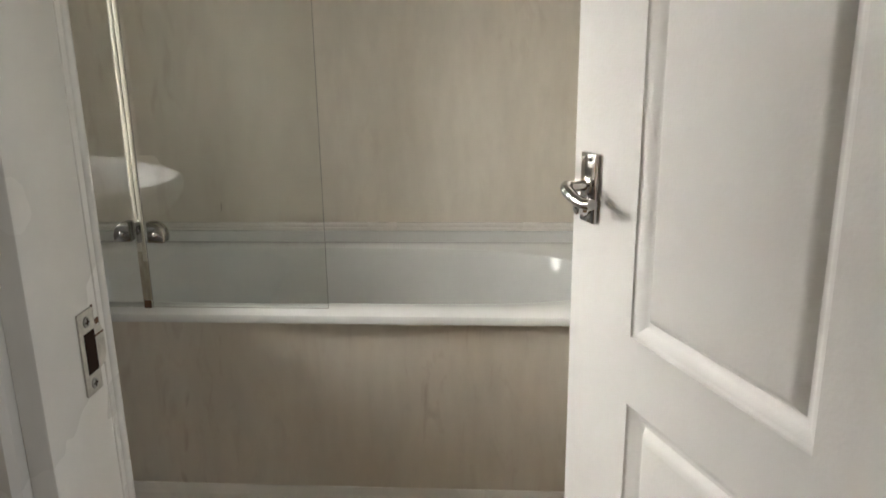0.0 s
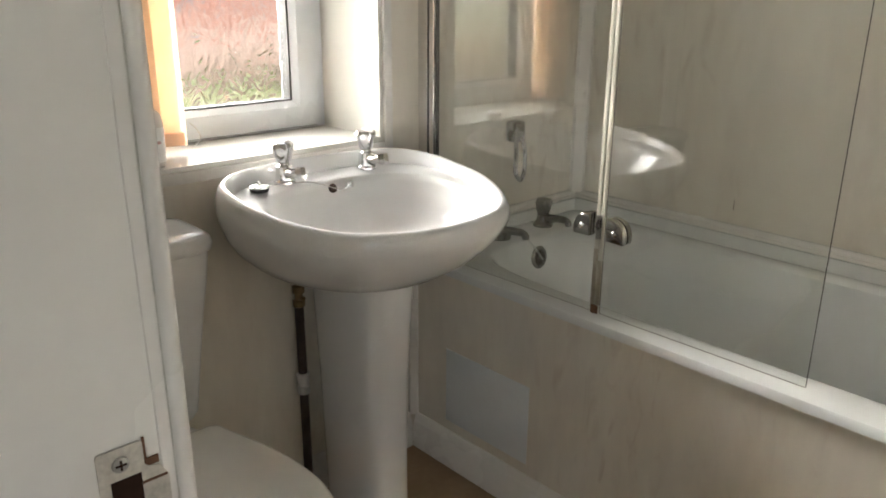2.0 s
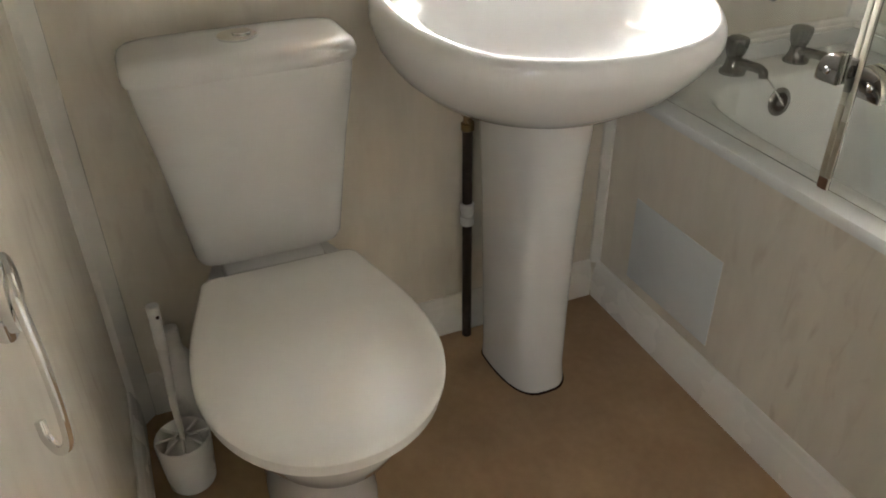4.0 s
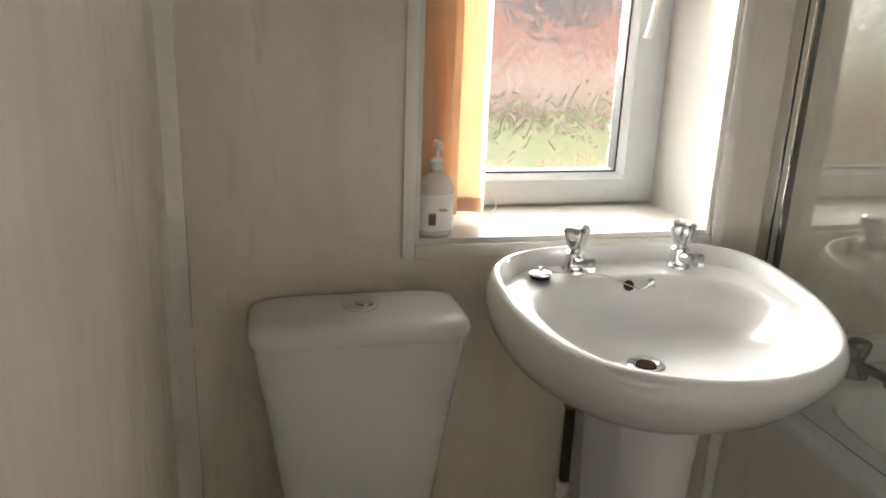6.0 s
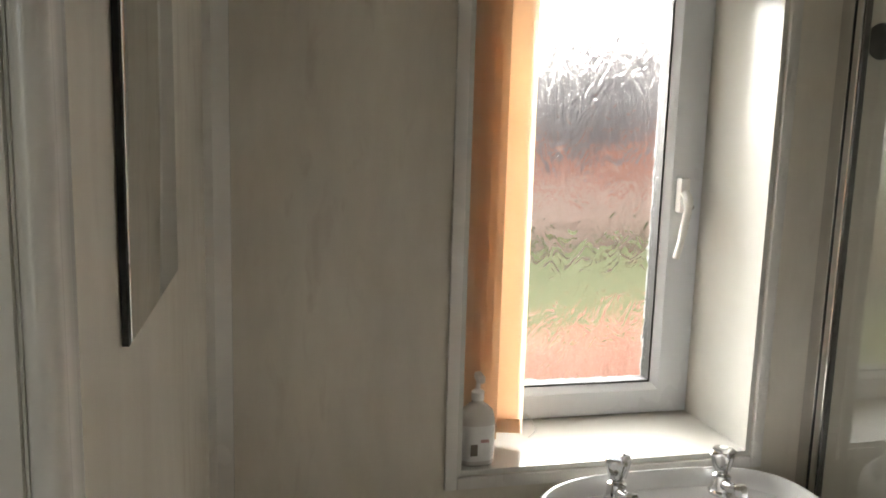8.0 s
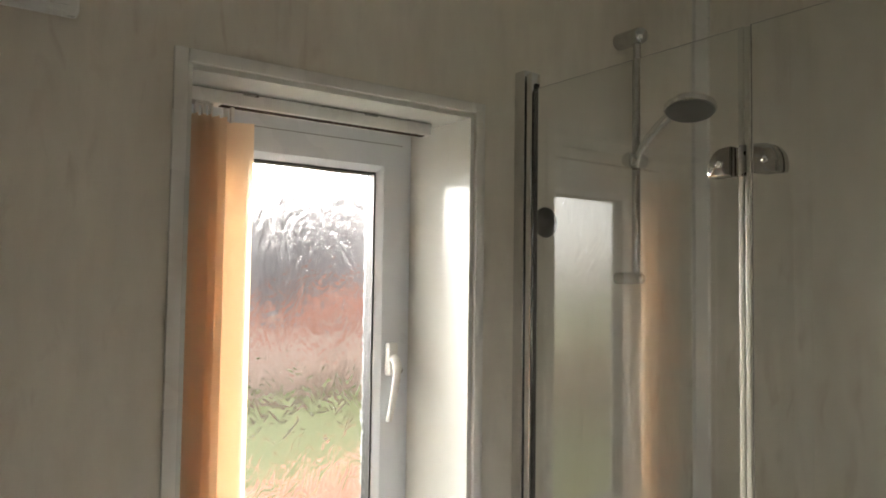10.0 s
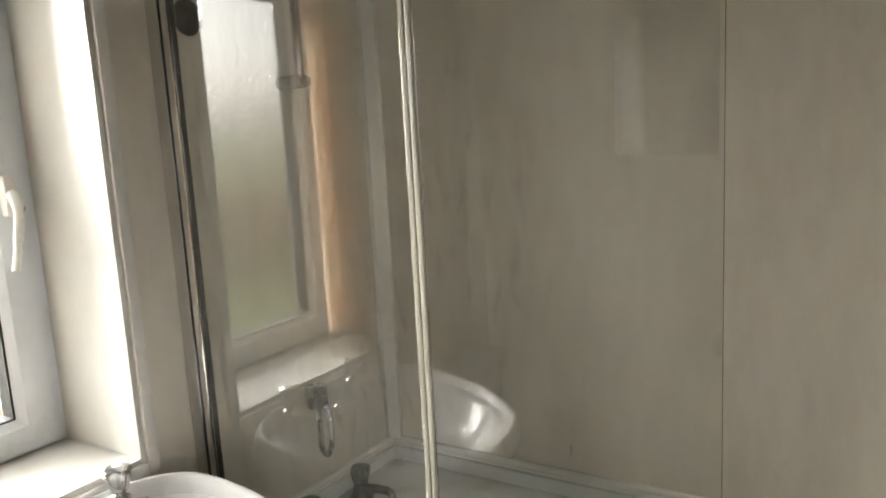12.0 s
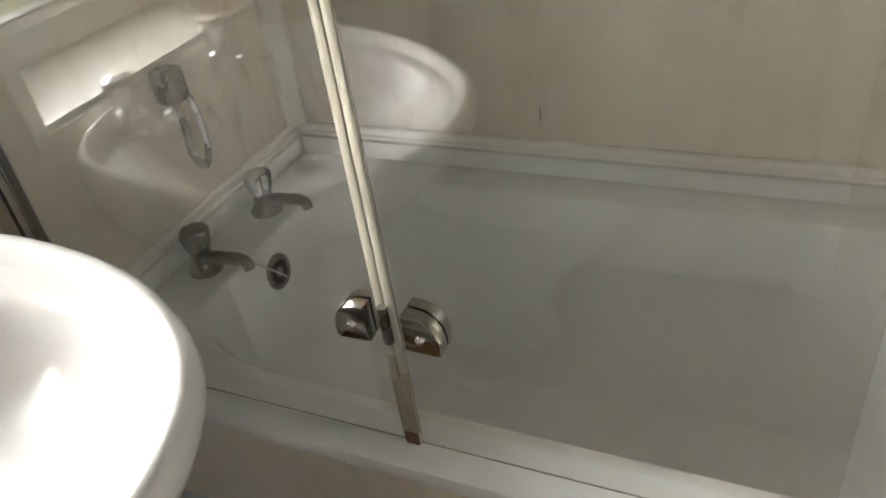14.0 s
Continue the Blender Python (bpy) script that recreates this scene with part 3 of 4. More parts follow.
def bath_tap(x, y, z, label):
    tap = thing("bath_tap", label, "tap", (x, y, z), "bath taps")
    part("base_flange", turned(bmesh.new(), (x, y, z), (0, 0, 1), [(0, 0.030), (0.006, 0.030), (0.010, 0.024), (0.022, 0.020), (0.036, 0.018), (0.040, 0.013)], 24), SHADECHROME, tap)
    sp = bmesh.new()
    tube(sp, curve_points([(x + 0.005, y, z + 0.022), (x + 0.04, y, z + 0.030), (x + 0.075, y, z + 0.034), (x + 0.092, y, z + 0.030), (x + 0.096, y, z + 0.018)], 5),
         [0.013] * 6 + [0.011] * 6 + [0.010] * 9, 14)
    part("spout", sp, SHADECHROME, tap)
    knob = bmesh.new()
    rr = []
    for d, r, k in ((0.036, 0.013, 0), (0.042, 0.019, 0.06), (0.056, 0.022, 0.11), (0.074, 0.0245, 0.11), (0.082, 0.022, 0.06), (0.086, 0.012, 0)):
        rr.append([Vector((x + r * (1 + k * math.cos(6 * a)) * math.cos(a), y + r * (1 + k * math.cos(6 * a)) * math.sin(a), z + d)) for a in (2 * math.pi * i / 36 for i in range(36))])
    part("knob", loft(knob, rr), SHADECHROME, tap, "fluted chrome tap head")
    return tap


bath_tap(0.075, 0.234, BZ, "chrome bath pillar tap with fluted head")
bath_tap(0.075, 0.422, BZ, "chrome bath pillar tap with fluted head")

# ---------------------------------------------------------------- bath screen
screen = thing("bath_screen", "two-leaf clear glass folding bath screen with chrome hinges", "shower screen", (0.3, 0.0, BZ))
Z0S, Z1S = BZ + 0.003, 2.035
prof = part("wall_profile", boxes((0.0005, 0.034, -0.014, 0.014, BZ + 0.001, 2.085), bev=0.002), ALU, screen, "polished aluminium wall channel")
part("profile_lip", boxes((0.0345, 0.0375, -0.0115, 0.0115, BZ + 0.003, 2.06)), BLACK, prof)
part("profile_cover", boxes((0.038, 0.058, -0.0125, 0.0125, BZ + 0.002, 2.076), bev=0.004), CHROME, prof)
part("profile_gasket", boxes((0.0585, 0.062, -0.006, 0.006, BZ + 0.004, 2.05)), BLACK, prof)
g1 = part("fixed_pane", boxes((0.0530, 0.5635, -0.003, 0.003, Z0S, Z1S), bev=0.0008), CLEAR, screen, "clear toughened glass leaf", flat=True)
g1.visible_shadow = False
bm = bmesh.new()
X0G, X1G, RT = 0.5865, 1.034, 0.06
outline = [(X0G, Z0S), (X1G, Z0S)] + [(X1G - RT + RT * math.cos(a), Z1S - RT + RT * math.sin(a)) for a in (math.pi / 2 * k / 8 for k in range(9))] + [(X0G, Z1S)]
loft(bm, [[Vector((x, y, z)) for x, z in outline] for y in (-0.003, 0.003)])
g2 = part("hinged_pane", bm, CLEAR, screen, "clear glass leaf, free outer edge", flat=True)
g2.visible_shadow = False
seal = part("seal_strip", boxes((0.5640, 0.5745, -0.006, 0.006, Z0S - 0.001, Z1S), (0.5755, 0.5860, -0.0055, 0.0055, Z0S - 0.001, Z1S - 0.002), bev=0.0018), SEAL, screen, "milky plastic hinge seal, yellowed")
part("grimy_foot", boxes((0.5636, 0.5749, -0.0064, 0.0064, BZ + 0.022, BZ + 0.150), (0.5751, 0.5864, -0.0059, 0.0059, BZ + 0.022, BZ + 0.125), bev=0.0018), GRIME, seal, "greyed and browned lower seal")
part("mould_stain", boxes((0.5655, 0.5845, -0.0072, 0.0072, BZ + 0.0008, BZ + 0.022), bev=0.002), BROWN, seal, "brown stain at the seal's foot")


def clamp(x, z, sgn, parent):
    """A hinge clamp, flat below and arched above, with a small screw, on both faces of the glass."""
    arch = [(0.0, -0.023), (0.040, -0.024), (0.0425, -0.020), (0.0425, -0.006), (0.039, 0.007), (0.032, 0.017), (0.022, 0.0235), (0.012, 0.0255), (0.0, 0.026)]
    for s in (-1, 1):
        rr = [[Vector((x + sgn * (0.003 + (u - 0.003) * k), s * d, z + v * k)) for u, v in arch] for d, k in ((0.0035, 1.0), (0.0155, 1.0), (0.0185, 0.965), (0.0195, 0.90))]
        h = part("hinge_clamp", loft(bmesh.new(), rr), DARKCHROME, parent, "chrome hinge clamp with an arched top")
        part("screw_cap", turned(bmesh.new(), (x + sgn * 0.020, s * 0.0192, z - 0.003), (0, s, 0), [(0, 0.0062), (0.002, 0.006), (0.0035, 0.0045), (0.004, 0.0015)], 16), CHROME, h)
    part("hinge_pin", turned(bmesh.new(), (0.575, -0.010, z - 0.024), (0, 0, 1), [(0, 0.006), (0.049, 0.006)], 12), STEEL, parent)


for z in (0.792, 1.812):
    clamp(0.556, z - 0.004, -1, screen)
    clamp(0.600, z - 0.006, 1, screen)
# the leaves stand a little in front of the channel's middle
for ob in screen.children:
    if ob != prof:
        ob.location = (0.008, -0.009, 0)

hook = thing("suction_hook", "black rubber suction disc stuck on the wall", "hook", (0.0, 0.088, 1.748))
part("disc", turned(bmesh.new(), (0.0005, 0.088, 1.748), (1, 0, 0), [(0, 0.036), (0.004, 0.034), (0.012, 0.018), (0.020, 0.012), (0.022, 0.006)], 24), BLACK, hook)

# ---------------------------------------------------------------- shower
RX, RY = 0.062, 0.333
shower = thing("shower_riser", "chrome shower riser rail with hand shower above the bath", "shower", (RX, RY, 1.60))
part("riser_rail", turned(bmesh.new(), (RX, RY, 1.61), (0, 0, 1), [(0, 0.010), (0.63, 0.010)], 16), DARKCHROME, shower)
for z, rad in ((2.225, 0.0215), (1.622, 0.0155)):
    part("wall_bracket", turned(bmesh.new(), (0.0008, RY, z), (1, 0, 0), [(0, rad * 0.96), (0.004, rad), (RX + 0.004, rad), (RX + 0.016, rad * 0.9), (RX + 0.022, rad * 0.66), (RX + 0.025, rad * 0.3)], 24), DARKCHROME, shower)
slide = part("slider", turned(bmesh.new(), (RX, RY - 0.036, 1.912), (0, 1, 0), [(0, 0.012), (0.004, 0.018), (0.024, 0.020), (0.046, 0.021), (0.064, 0.017), (0.068, 0.010)], 20), CHROME, shower)
hs = tube(bmesh.new(), curve_points([(RX + 0.010, RY - 0.012, 1.895), (RX + 0.024, RY - 0.013, 1.928), (RX + 0.052, RY - 0.014, 1.960), (RX + 0.088, RY - 0.015, 1.986), (RX + 0.128, RY - 0.016, 2.010)], 6), [0.0095] * 8 + [0.0105] * 8 + [0.0125] * 9, 12)
handset = part("handset_grip", hs, CHROME, shower)
ax = Vector((0.16, -0.20, -0.95))
HEAD = Vector((RX + 0.172, RY - 0.018, 2.030))
part("shower_head", turned(bmesh.new(), HEAD, ax, [(0, 0.016), (0.004, 0.034), (0.010, 0.050), (0.018, 0.0585), (0.026, 0.0595), (0.030, 0.057)], 32), CHROME, handset)
part("spray_face", turned(bmesh.new(), HEAD + ax.normalized() * 0.0302, ax, [(0, 0.055), (0.0025, 0.053), (0.003, 0.02)], 32), DARKFACE, handset, "dark grey spray plate")
hose_pts = curve_points([(0.040, RY - 0.008, 0.850), (0.056, RY - 0.022, 0.815), (0.062, RY - 0.030, 0.770), (0.064, RY - 0.012, 0.742), (0.060, RY + 0.010, 0.765), (0.050, RY + 0.022, 0.815), (0.038, RY + 0.026, 0.850)], 8)
part("hose", tube(bmesh.new(), hose_pts, 0.0065, 8), STEEL, shower, "flexible grey hose hanging in a loop")
part("hose_outlet", boxes((0.0008, 0.042, RY - 0.012, RY + 0.032, 0.845, 0.905), bev=0.008), STEEL, shower, "grey wall outlet for the hose")

# ---------------------------------------------------------------- basin on its pedestal
BCY = -0.349
basin = thing("pedestal_basin", "white ceramic oval washbasin on a tall pedestal", "washbasin", (0.2, BCY, 0))


def basin_ring(x0, x1, hy, z, back=3.2, front=2.12, n=72, lift=0.0):
    """Oval outline: squarer at the wall, rounder at the front."""
    mid = x0 + (x1 - x0) * 0.38
    out = []
    for i in range(n):
        a = 2 * math.pi * i / n
        c, s = math.cos(a), math.sin(a)
        p = front if c > 0 else back
        hx = (x1 - mid) if c > 0 else (mid - x0)
        x = mid + hx * math.copysign(abs(c) ** (2 / p), c)
        out.append(Vector((x, BCY - 0.012 + (hy + 0.006) * math.copysign(abs(s) ** (2 / p), s), z + lift * max(0.0, 1 - (x - 0.01) / 0.42))))
    return out


RZ = 0.852
rings = [basin_ring(0.030, 0.318, 0.115, 0.664), basin_ring(0.022, 0.350, 0.148, 0.674), basin_ring(0.016, 0.412, 0.200, 0.700), basin_ring(0.013, 0.472, 0.242, 0.738), basin_ring(0.012, 0.512, 0.270, 0.778),
         basin_ring(0.012, 0.531, 0.284, 0.806, lift=0.015), basin_ring(0.012, 0.536, 0.288, 0.820, lift=0.028), basin_ring(0.013, 0.535, 0.286, 0.835, lift=0.038), basin_ring(0.016, 0.530, 0.280, 0.8465, lift=0.044),
         basin_ring(0.020, 0.524, 0.273, 0.8515, lift=0.046), basin_ring(0.024, 0.519, 0.267, RZ, lift=0.046), basin_ring(0.027, 0.514, 0.262, RZ - 0.002, lift=0.044), basin_ring(0.031, 0.509, 0.256, RZ - 0.009, lift=0.036),
         basin_ring(0.035, 0.504, 0.251, RZ - 0.015, 3.2, 2.1, lift=0.026), basin_ring(0.080, 0.494, 0.226, RZ - 0.0165, 2.5, 2.1, lift=0.022), basin_ring(0.086, 0.489, 0.219, RZ - 0.019, 2.4, 2.1, lift=0.020),
         basin_ring(0.092, 0.482, 0.212, RZ - 0.028, 2.3, 2.1, lift=0.013), basin_ring(0.104, 0.462, 0.198, RZ - 0.054, 2.2, 2.1), basin_ring(0.124, 0.430, 0.174, RZ - 0.082, 2.2, 2.1),
         basin_ring(0.150, 0.390, 0.140, RZ - 0.103, 2.1, 2.1), basin_ring(0.180, 0.335, 0.092, RZ - 0.113, 2.1, 2.1), basin_ring(0.205, 0.285, 0.042, RZ - 0.116, 2, 2)]
bowl = part("basin_bowl", loft(bmesh.new(), rings, True, True), CERAMIC, basin)
dr = part("drain", turned(bmesh.new(), (0.238, BCY - 0.030, RZ - 0.1162), (0, 0, 1), [(0, 0.034), (0.004, 0.034), (0.006, 0.030), (0.005, 0.023), (0.002, 0.020)], 28), CHROME, basin, "round chrome waste")
part("drain_hole", turned(bmesh.new(), (0.238, BCY - 0.030, RZ - 0.1125), (0, 0, 1), [(0, 0.0185), (0.0012, 0.018), (0.0014, 0.004)], 24), DARK, dr)
ov = part("overflow_hole", turned(bmesh.new(), (0.095, BCY - 0.004, RZ - 0.017), (0.92, 0, 0.4), [(0, 0.0105), (0.0035, 0.0105), (0.0045, 0.008)], 20), DARK, basin, "dark overflow hole")
part("chain_stay", turned(bmesh.new(), (0.097, BCY + 0.042, RZ - 0.014), (0.92, 0, 0.4), [(0, 0.009), (0.004, 0.009), (0.006, 0.006), (0.010, 0.003)], 18), CHROME, basin)
part("basin_chain", tube(bmesh.new(), curve_points([(0.106, BCY + 0.042, RZ - 0.009), (0.106, BCY + 0.02, RZ - 0.021), (0.106, BCY - 0.002, RZ - 0.015), (0.092, BCY - 0.05, RZ + 0.003), (0.086, BCY - 0.085, RZ + 0.008), (0.080, BCY - 0.15, RZ + 0.011), (0.086, BCY - 0.182, RZ + 0.018)], 8), 0.0014, 6), CHROME, basin, "fine chrome bead chain")
plug = thing("basin_plug", "small chrome and rubber plug resting on the basin", "plug", (0.088, -0.532, RZ + 0.006))
part("rubber_ring", turned(bmesh.new(), (0.088, -0.532, RZ + 0.0045), (0, 0, 1), [(0, 0.018), (0.009, 0.021)], 24), BLACK, plug)
part("plug_cap", turned(bmesh.new(), (0.088, -0.532, RZ + 0.0137), (0, 0, 1), [(0, 0.0225), (0.004, 0.0225), (0.006, 0.018), (0.0065, 0.004), (0.012, 0.004), (0.013, 0.002)], 24), CHROME, plug)

ped = []
for z, hw, xf in ((0.0, 0.086, 0.296), (0.012, 0.087, 0.297), (0.05, 0.085, 0.290), (0.2, 0.089, 0.286), (0.4, 0.094, 0.288), (0.55, 0.100, 0.296), (0.64, 0.105, 0.305), (0.678, 0.110, 0.315)):
    r = []
    for i in range(40):
        a = 2 * math.pi * i / 40
        c, s = math.cos(a), math.sin(a)
        r.append(Vector((0.13 + (xf - 0.13) * math.copysign(abs(c) ** (2 / 2.5), c) if c > 0 else 0.13 + 0.045 * c, BCY + 0.010 + (hw - 0.008) * math.copysign(abs(s) ** (2 / 3.0), s), z)))
    ped.append(r)
part("pedestal", loft(bmesh.new(), ped), CERAMIC, basin)
# Thin dark ring around the foot, drawn for the gap's shade.
part("floor_gap_shade", loft(bmesh.new(), [[Vector((0.17 + (p.x - 0.17) * k, BCY + (p.y - BCY) * k, z)) for p in ped[0]] for z, k in ((0.0005, 1.035), (0.004, 1.025))]), DARK, basin, "dark ring drawn for the shaded gap at the floor")


def basin_tap(y, label):
    x, z = 0.062, RZ + 0.006
    tap = thing("basin_tap", label, "tap", (x, y, z), "basin taps")
    part("tap_body", turned(bmesh.new(), (x, y, z), (0, 0, 1), [(0, 0.024), (0.005, 0.024), (0.009, 0.020), (0.025, 0.019), (0.038, 0.018), (0.042, 0.012), (0.046, 0.011)], 24), CHROME, tap)
    sp = tube(bmesh.new(), curve_points([(x + 0.008, y, z + 0.022), (x + 0.035, y, z + 0.026), (x + 0.058, y, z + 0.034)], 5), [0.012] * 5 + [0.0105] * 6, 14)
    part("spout", sp, CHROME, tap)
    part("nozzle", turned(bmesh.new(), (x + 0.062, y, z + 0.045), (0.22, 0, -1), [(0, 0.010), (0.004, 0.0125), (0.022, 0.0125), (0.026, 0.010)], 6), CHROME, tap)
    rr = []
    for d, r, k in ((0.044, 0.012, 0), (0.050, 0.017, 0.04), (0.064, 0.020, 0.13), (0.082, 0.0245, 0.15), (0.089, 0.022, 0.08), (0.093, 0.013, 0)):
        rr.append([Vector((x + r * (1 + k * math.cos(4 * a)) * math.cos(a), y + r * (1 + k * math.cos(4 * a)) * math.sin(a), z + d)) for a in (2 * math.pi * (i + 0.5) / 32 for i in range(32))])
    head = part("tap_head", loft(bmesh.new(), rr), CHROME, tap, "faceted chrome tap head")
    part("cap_disc", turned(bmesh.new(), (x, y, z + 0.0932), (0, 0, 1), [(0, 0.009), (0.0015, 0.008)], 16), WHITEP, head)
    return tap


basin_tap(-0.454, "chrome basin pillar tap with faceted head")
basin_tap(-0.231, "chrome basin pillar tap with faceted head")

# supply pipe beside the pedestal
pipe = thing("supply_pipe", "dark supply pipe with a brass valve beside the pedestal", "pipe", (0.035, -0.420, 0))
part("lower_pipe", turned(bmesh.new(), (0.035, -0.420, 0.0), (0, 0, 1), [(0, 0.011), (0.325, 0.011)], 14), PIPE, pipe)
part("coupling", turned(bmesh.new(), (0.035, -0.420, 0.318), (0, 0, 1), [(0, 0.013), (0.003, 0.016), (0.022, 0.016), (0.024, 0.0135), (0.034, 0.0135), (0.036, 0.016), (0.054, 0.016), (0.056, 0.013)], 18), WHITEP, pipe, "white push-fit coupling")
part("upper_pipe", turned(bmesh.new(), (0.035, -0.420, 0.372), (0, 0, 1), [(0, 0.011), (0.18, 0.011)], 14), PIPE, pipe)
part("isolating_valve", turned(bmesh.new(), (0.035, -0.420, 0.548), (0, 0, 1), [(0, 0.012), (0.002, 0.015), (0.016, 0.015), (0.018, 0.010), (0.034, 0.010), (0.036, 0.015), (0.052, 0.015), (0.054, 0.008), (0.12, 0.007)], 8), BRASS, pipe, "tarnished brass isolating valve")
part("valve_screw", turned(bmesh.new(), (0.044, -0.420, 0.573), (1, 0, 0), [(0, 0.006), (0.012, 0.006), (0.013, 0.003)], 12), BRASS, pipe)

# ---------------------------------------------------------------- toilet
TY = -0.873
toilet = thing("toilet", "white close-coupled toilet with its lid down", "toilet", (0.35, TY, 0))


def tank(hx0, z, hw, x0, x1, p=5.6):
    return rounded((x0 + x1) / 2, TY, (x1 - x0) / 2, hw, z, p, 56)


body = part("cistern", loft(bmesh.new(), [tank(0, 0.428, 0.116, 0.030, 0.148), tank(0, 0.434, 0.131, 0.022, 0.162), tank(0, 0.450, 0.138, 0.018, 0.170), tank(0, 0.58, 0.154, 0.016, 0.180), tank(0, 0.66, 0.165, 0.0155, 0.185), tank(0, 0.73, 0.178, 0.015, 0.1885), tank(0, 0.780, 0.1835, 0.015, 0.190), tank(0, 0.786, 0.182, 0.017, 0.188)]), CERAMIC, toilet)
lid = part("cistern_lid", loft(bmesh.new(), [tank(0, 0.7865, 0.182, 0.018, 0.186), tank(0, 0.7885, 0.1895, 0.012, 0.1955), tank(0, 0.796, 0.1915, 0.011, 0.199), tank(0, 0.805, 0.191, 0.011, 0.1985), tank(0, 0.8145, 0.187, 0.013, 0.194), tank(0, 0.8205, 0.178, 0.02, 0.185), tank(0, 0.8235, 0.16, 0.035, 0.168), tank(0, 0.8245, 0.10, 0.06, 0.14)]), CERAMIC, toilet)
btn = part("flush_button", turned(bmesh.new(), (0.098, TY + 0.004, 0.8238), (0, 0, 1), [(0, 0.033), (0.004, 0.033), (0.006, 0.030), (0.0065, 0.027)], 30), CHROME, toilet, "round chrome dual-flush button")
part("button_half", turned(bmesh.new(), (0.098, TY + 0.012, 0.8305), (0, 0, 1), [(0, 0.016), (0.003, 0.016), (0.004, 0.012)], 22), CHROME, btn)


def bowl_ring(x0, x1, hw, z, back=0.76, r=0.024):
    """Egg-shaped plan: round front, sides tapering to a straight hinge end with small round corners."""
    mid = x0 + (x1 - x0) * 0.54
    hb = hw * back
    half = []
    for i in range(17):
        a = math.pi / 2 * i / 16
        half.append((mid + (x1 - mid) * math.cos(a), hw * math.sin(a) ** 0.96))
    for i in range(1, 11):
        t = i / 10
        half.append((mid + (x0 + r - mid) * t, hb + (hw - hb) * math.cos(math.pi / 2 * t) ** 1.1))
    for i in range(1, 6):
        a = math.pi / 2 * i / 5
        half.append((x0 + r - r * math.sin(a), hb - r + r * math.cos(a)))
    half.append((x0, 0.0))
    other = [(x, -y) for x, y in half[-2:0:-1]]
    return [Vector((x, TY + y, z)) for x, y in half + other]


part("pan", loft(bmesh.new(), [bowl_ring(0.13, 0.50, 0.105, 0.0), bowl_ring(0.13, 0.50, 0.104, 0.02), bowl_ring(0.12, 0.48, 0.095, 0.12), bowl_ring(0.10, 0.53, 0.115, 0.22), bowl_ring(0.07, 0.625, 0.150, 0.30, 0.6),
                               bowl_ring(0.04, 0.668, 0.170, 0.37, 0.56), bowl_ring(0.035, 0.676, 0.174, 0.396, 0.56), bowl_ring(0.04, 0.670, 0.170, 0.406, 0.56)]), CERAMIC, toilet)
part("cistern_foot", boxes((0.03, 0.185, TY - 0.095, TY + 0.095, 0.395, 0.4275), bev=0.012), CERAMIC, toilet)
part("seat", loft(bmesh.new(), [bowl_ring(0.222, 0.690, 0.182, 0.4065), bowl_ring(0.218, 0.697, 0.186, 0.410), bowl_ring(0.218, 0.697, 0.186, 0.421), bowl_ring(0.222, 0.692, 0.182, 0.425)]), SEATP, toilet, "white plastic seat")
part("seat_lid", loft(bmesh.new(), [bowl_ring(0.212, 0.698, 0.186, 0.4265), bowl_ring(0.208, 0.705, 0.190, 0.430), bowl_ring(0.208, 0.705, 0.190, 0.437), bowl_ring(0.211, 0.700, 0.187, 0.4415), bowl_ring(0.218, 0.691, 0.181, 0.4440),
                                    bowl_ring(0.25, 0.65, 0.155, 0.4460), bowl_ring(0.32, 0.57, 0.10, 0.4470)]), SEATP, toilet, "white plastic lid, closed")
for dy in (-0.075, 0.075):
    part("lid_hinge", turned(bmesh.new(), (0.204, TY + dy - 0.022, 0.420), (0, 1, 0), [(0, 0.010), (0.002, 0.0125), (0.042, 0.0125), (0.044, 0.010)], 16), SEATP, toilet)

# ---------------------------------------------------------------- toilet brush
brush = thing("toilet_brush", "white toilet brush standing in an openwork pot", "toilet brush", (0.232, -1.108, 0))
PX, PY = 0.232, -1.108
pot = part("brush_pot", loft(bmesh.new(), [circle((PX, PY, z), r, (0, 0, 1), 28) for z, r in ((0.001, 0.042), (0.006, 0.045), (0.07, 0.050), (0.118, 0.053), (0.122, 0.051), (0.12, 0.0495), (0.03, 0.044))], True, True), WHITEP, brush, "white plastic pot")
for k in range(8):
    a = 2 * math.pi * k / 8
    c, s = math.cos(a), math.sin(a)
    part("lid_spoke", tube(bmesh.new(), [(PX + 0.012 * c, PY + 0.012 * s, 0.121), (PX + 0.05 * c, PY + 0.05 * s, 0.1205)], 0.003, 6), WHITEP, pot)
part("handle_rod", tube(bmesh.new(), [(PX, PY, 0.10), (PX - 0.004, PY + 0.001, 0.20), (PX - 0.015, PY + 0.004, 0.26), (PX - 0.022, PY + 0.006, 0.33), (PX - 0.027, PY + 0.008, 0.412)], [0.006, 0.0065, 0.008, 0.010, 0.0112], 14), WHITEP, brush, "white tapering handle")
part("bristles", turned(bmesh.new(), (PX, PY, 0.035), (0, 0, 1), [(0, 0.02), (0.02, 0.034), (0.06, 0.034), (0.075, 0.012)], 20), WHITEP, brush)
part("hanging_hole", turned(bmesh.new(), (PX - 0.017, PY + 0.012, 0.392), (1, 0.3, 0), [(0, 0.0035), (0.0022, 0.003)], 10), DARK, brush)
jar = thing("grey_cleaner_bottle", "small pale bottle behind the toilet pan", "bottle", (0.16, -1.06, 0))
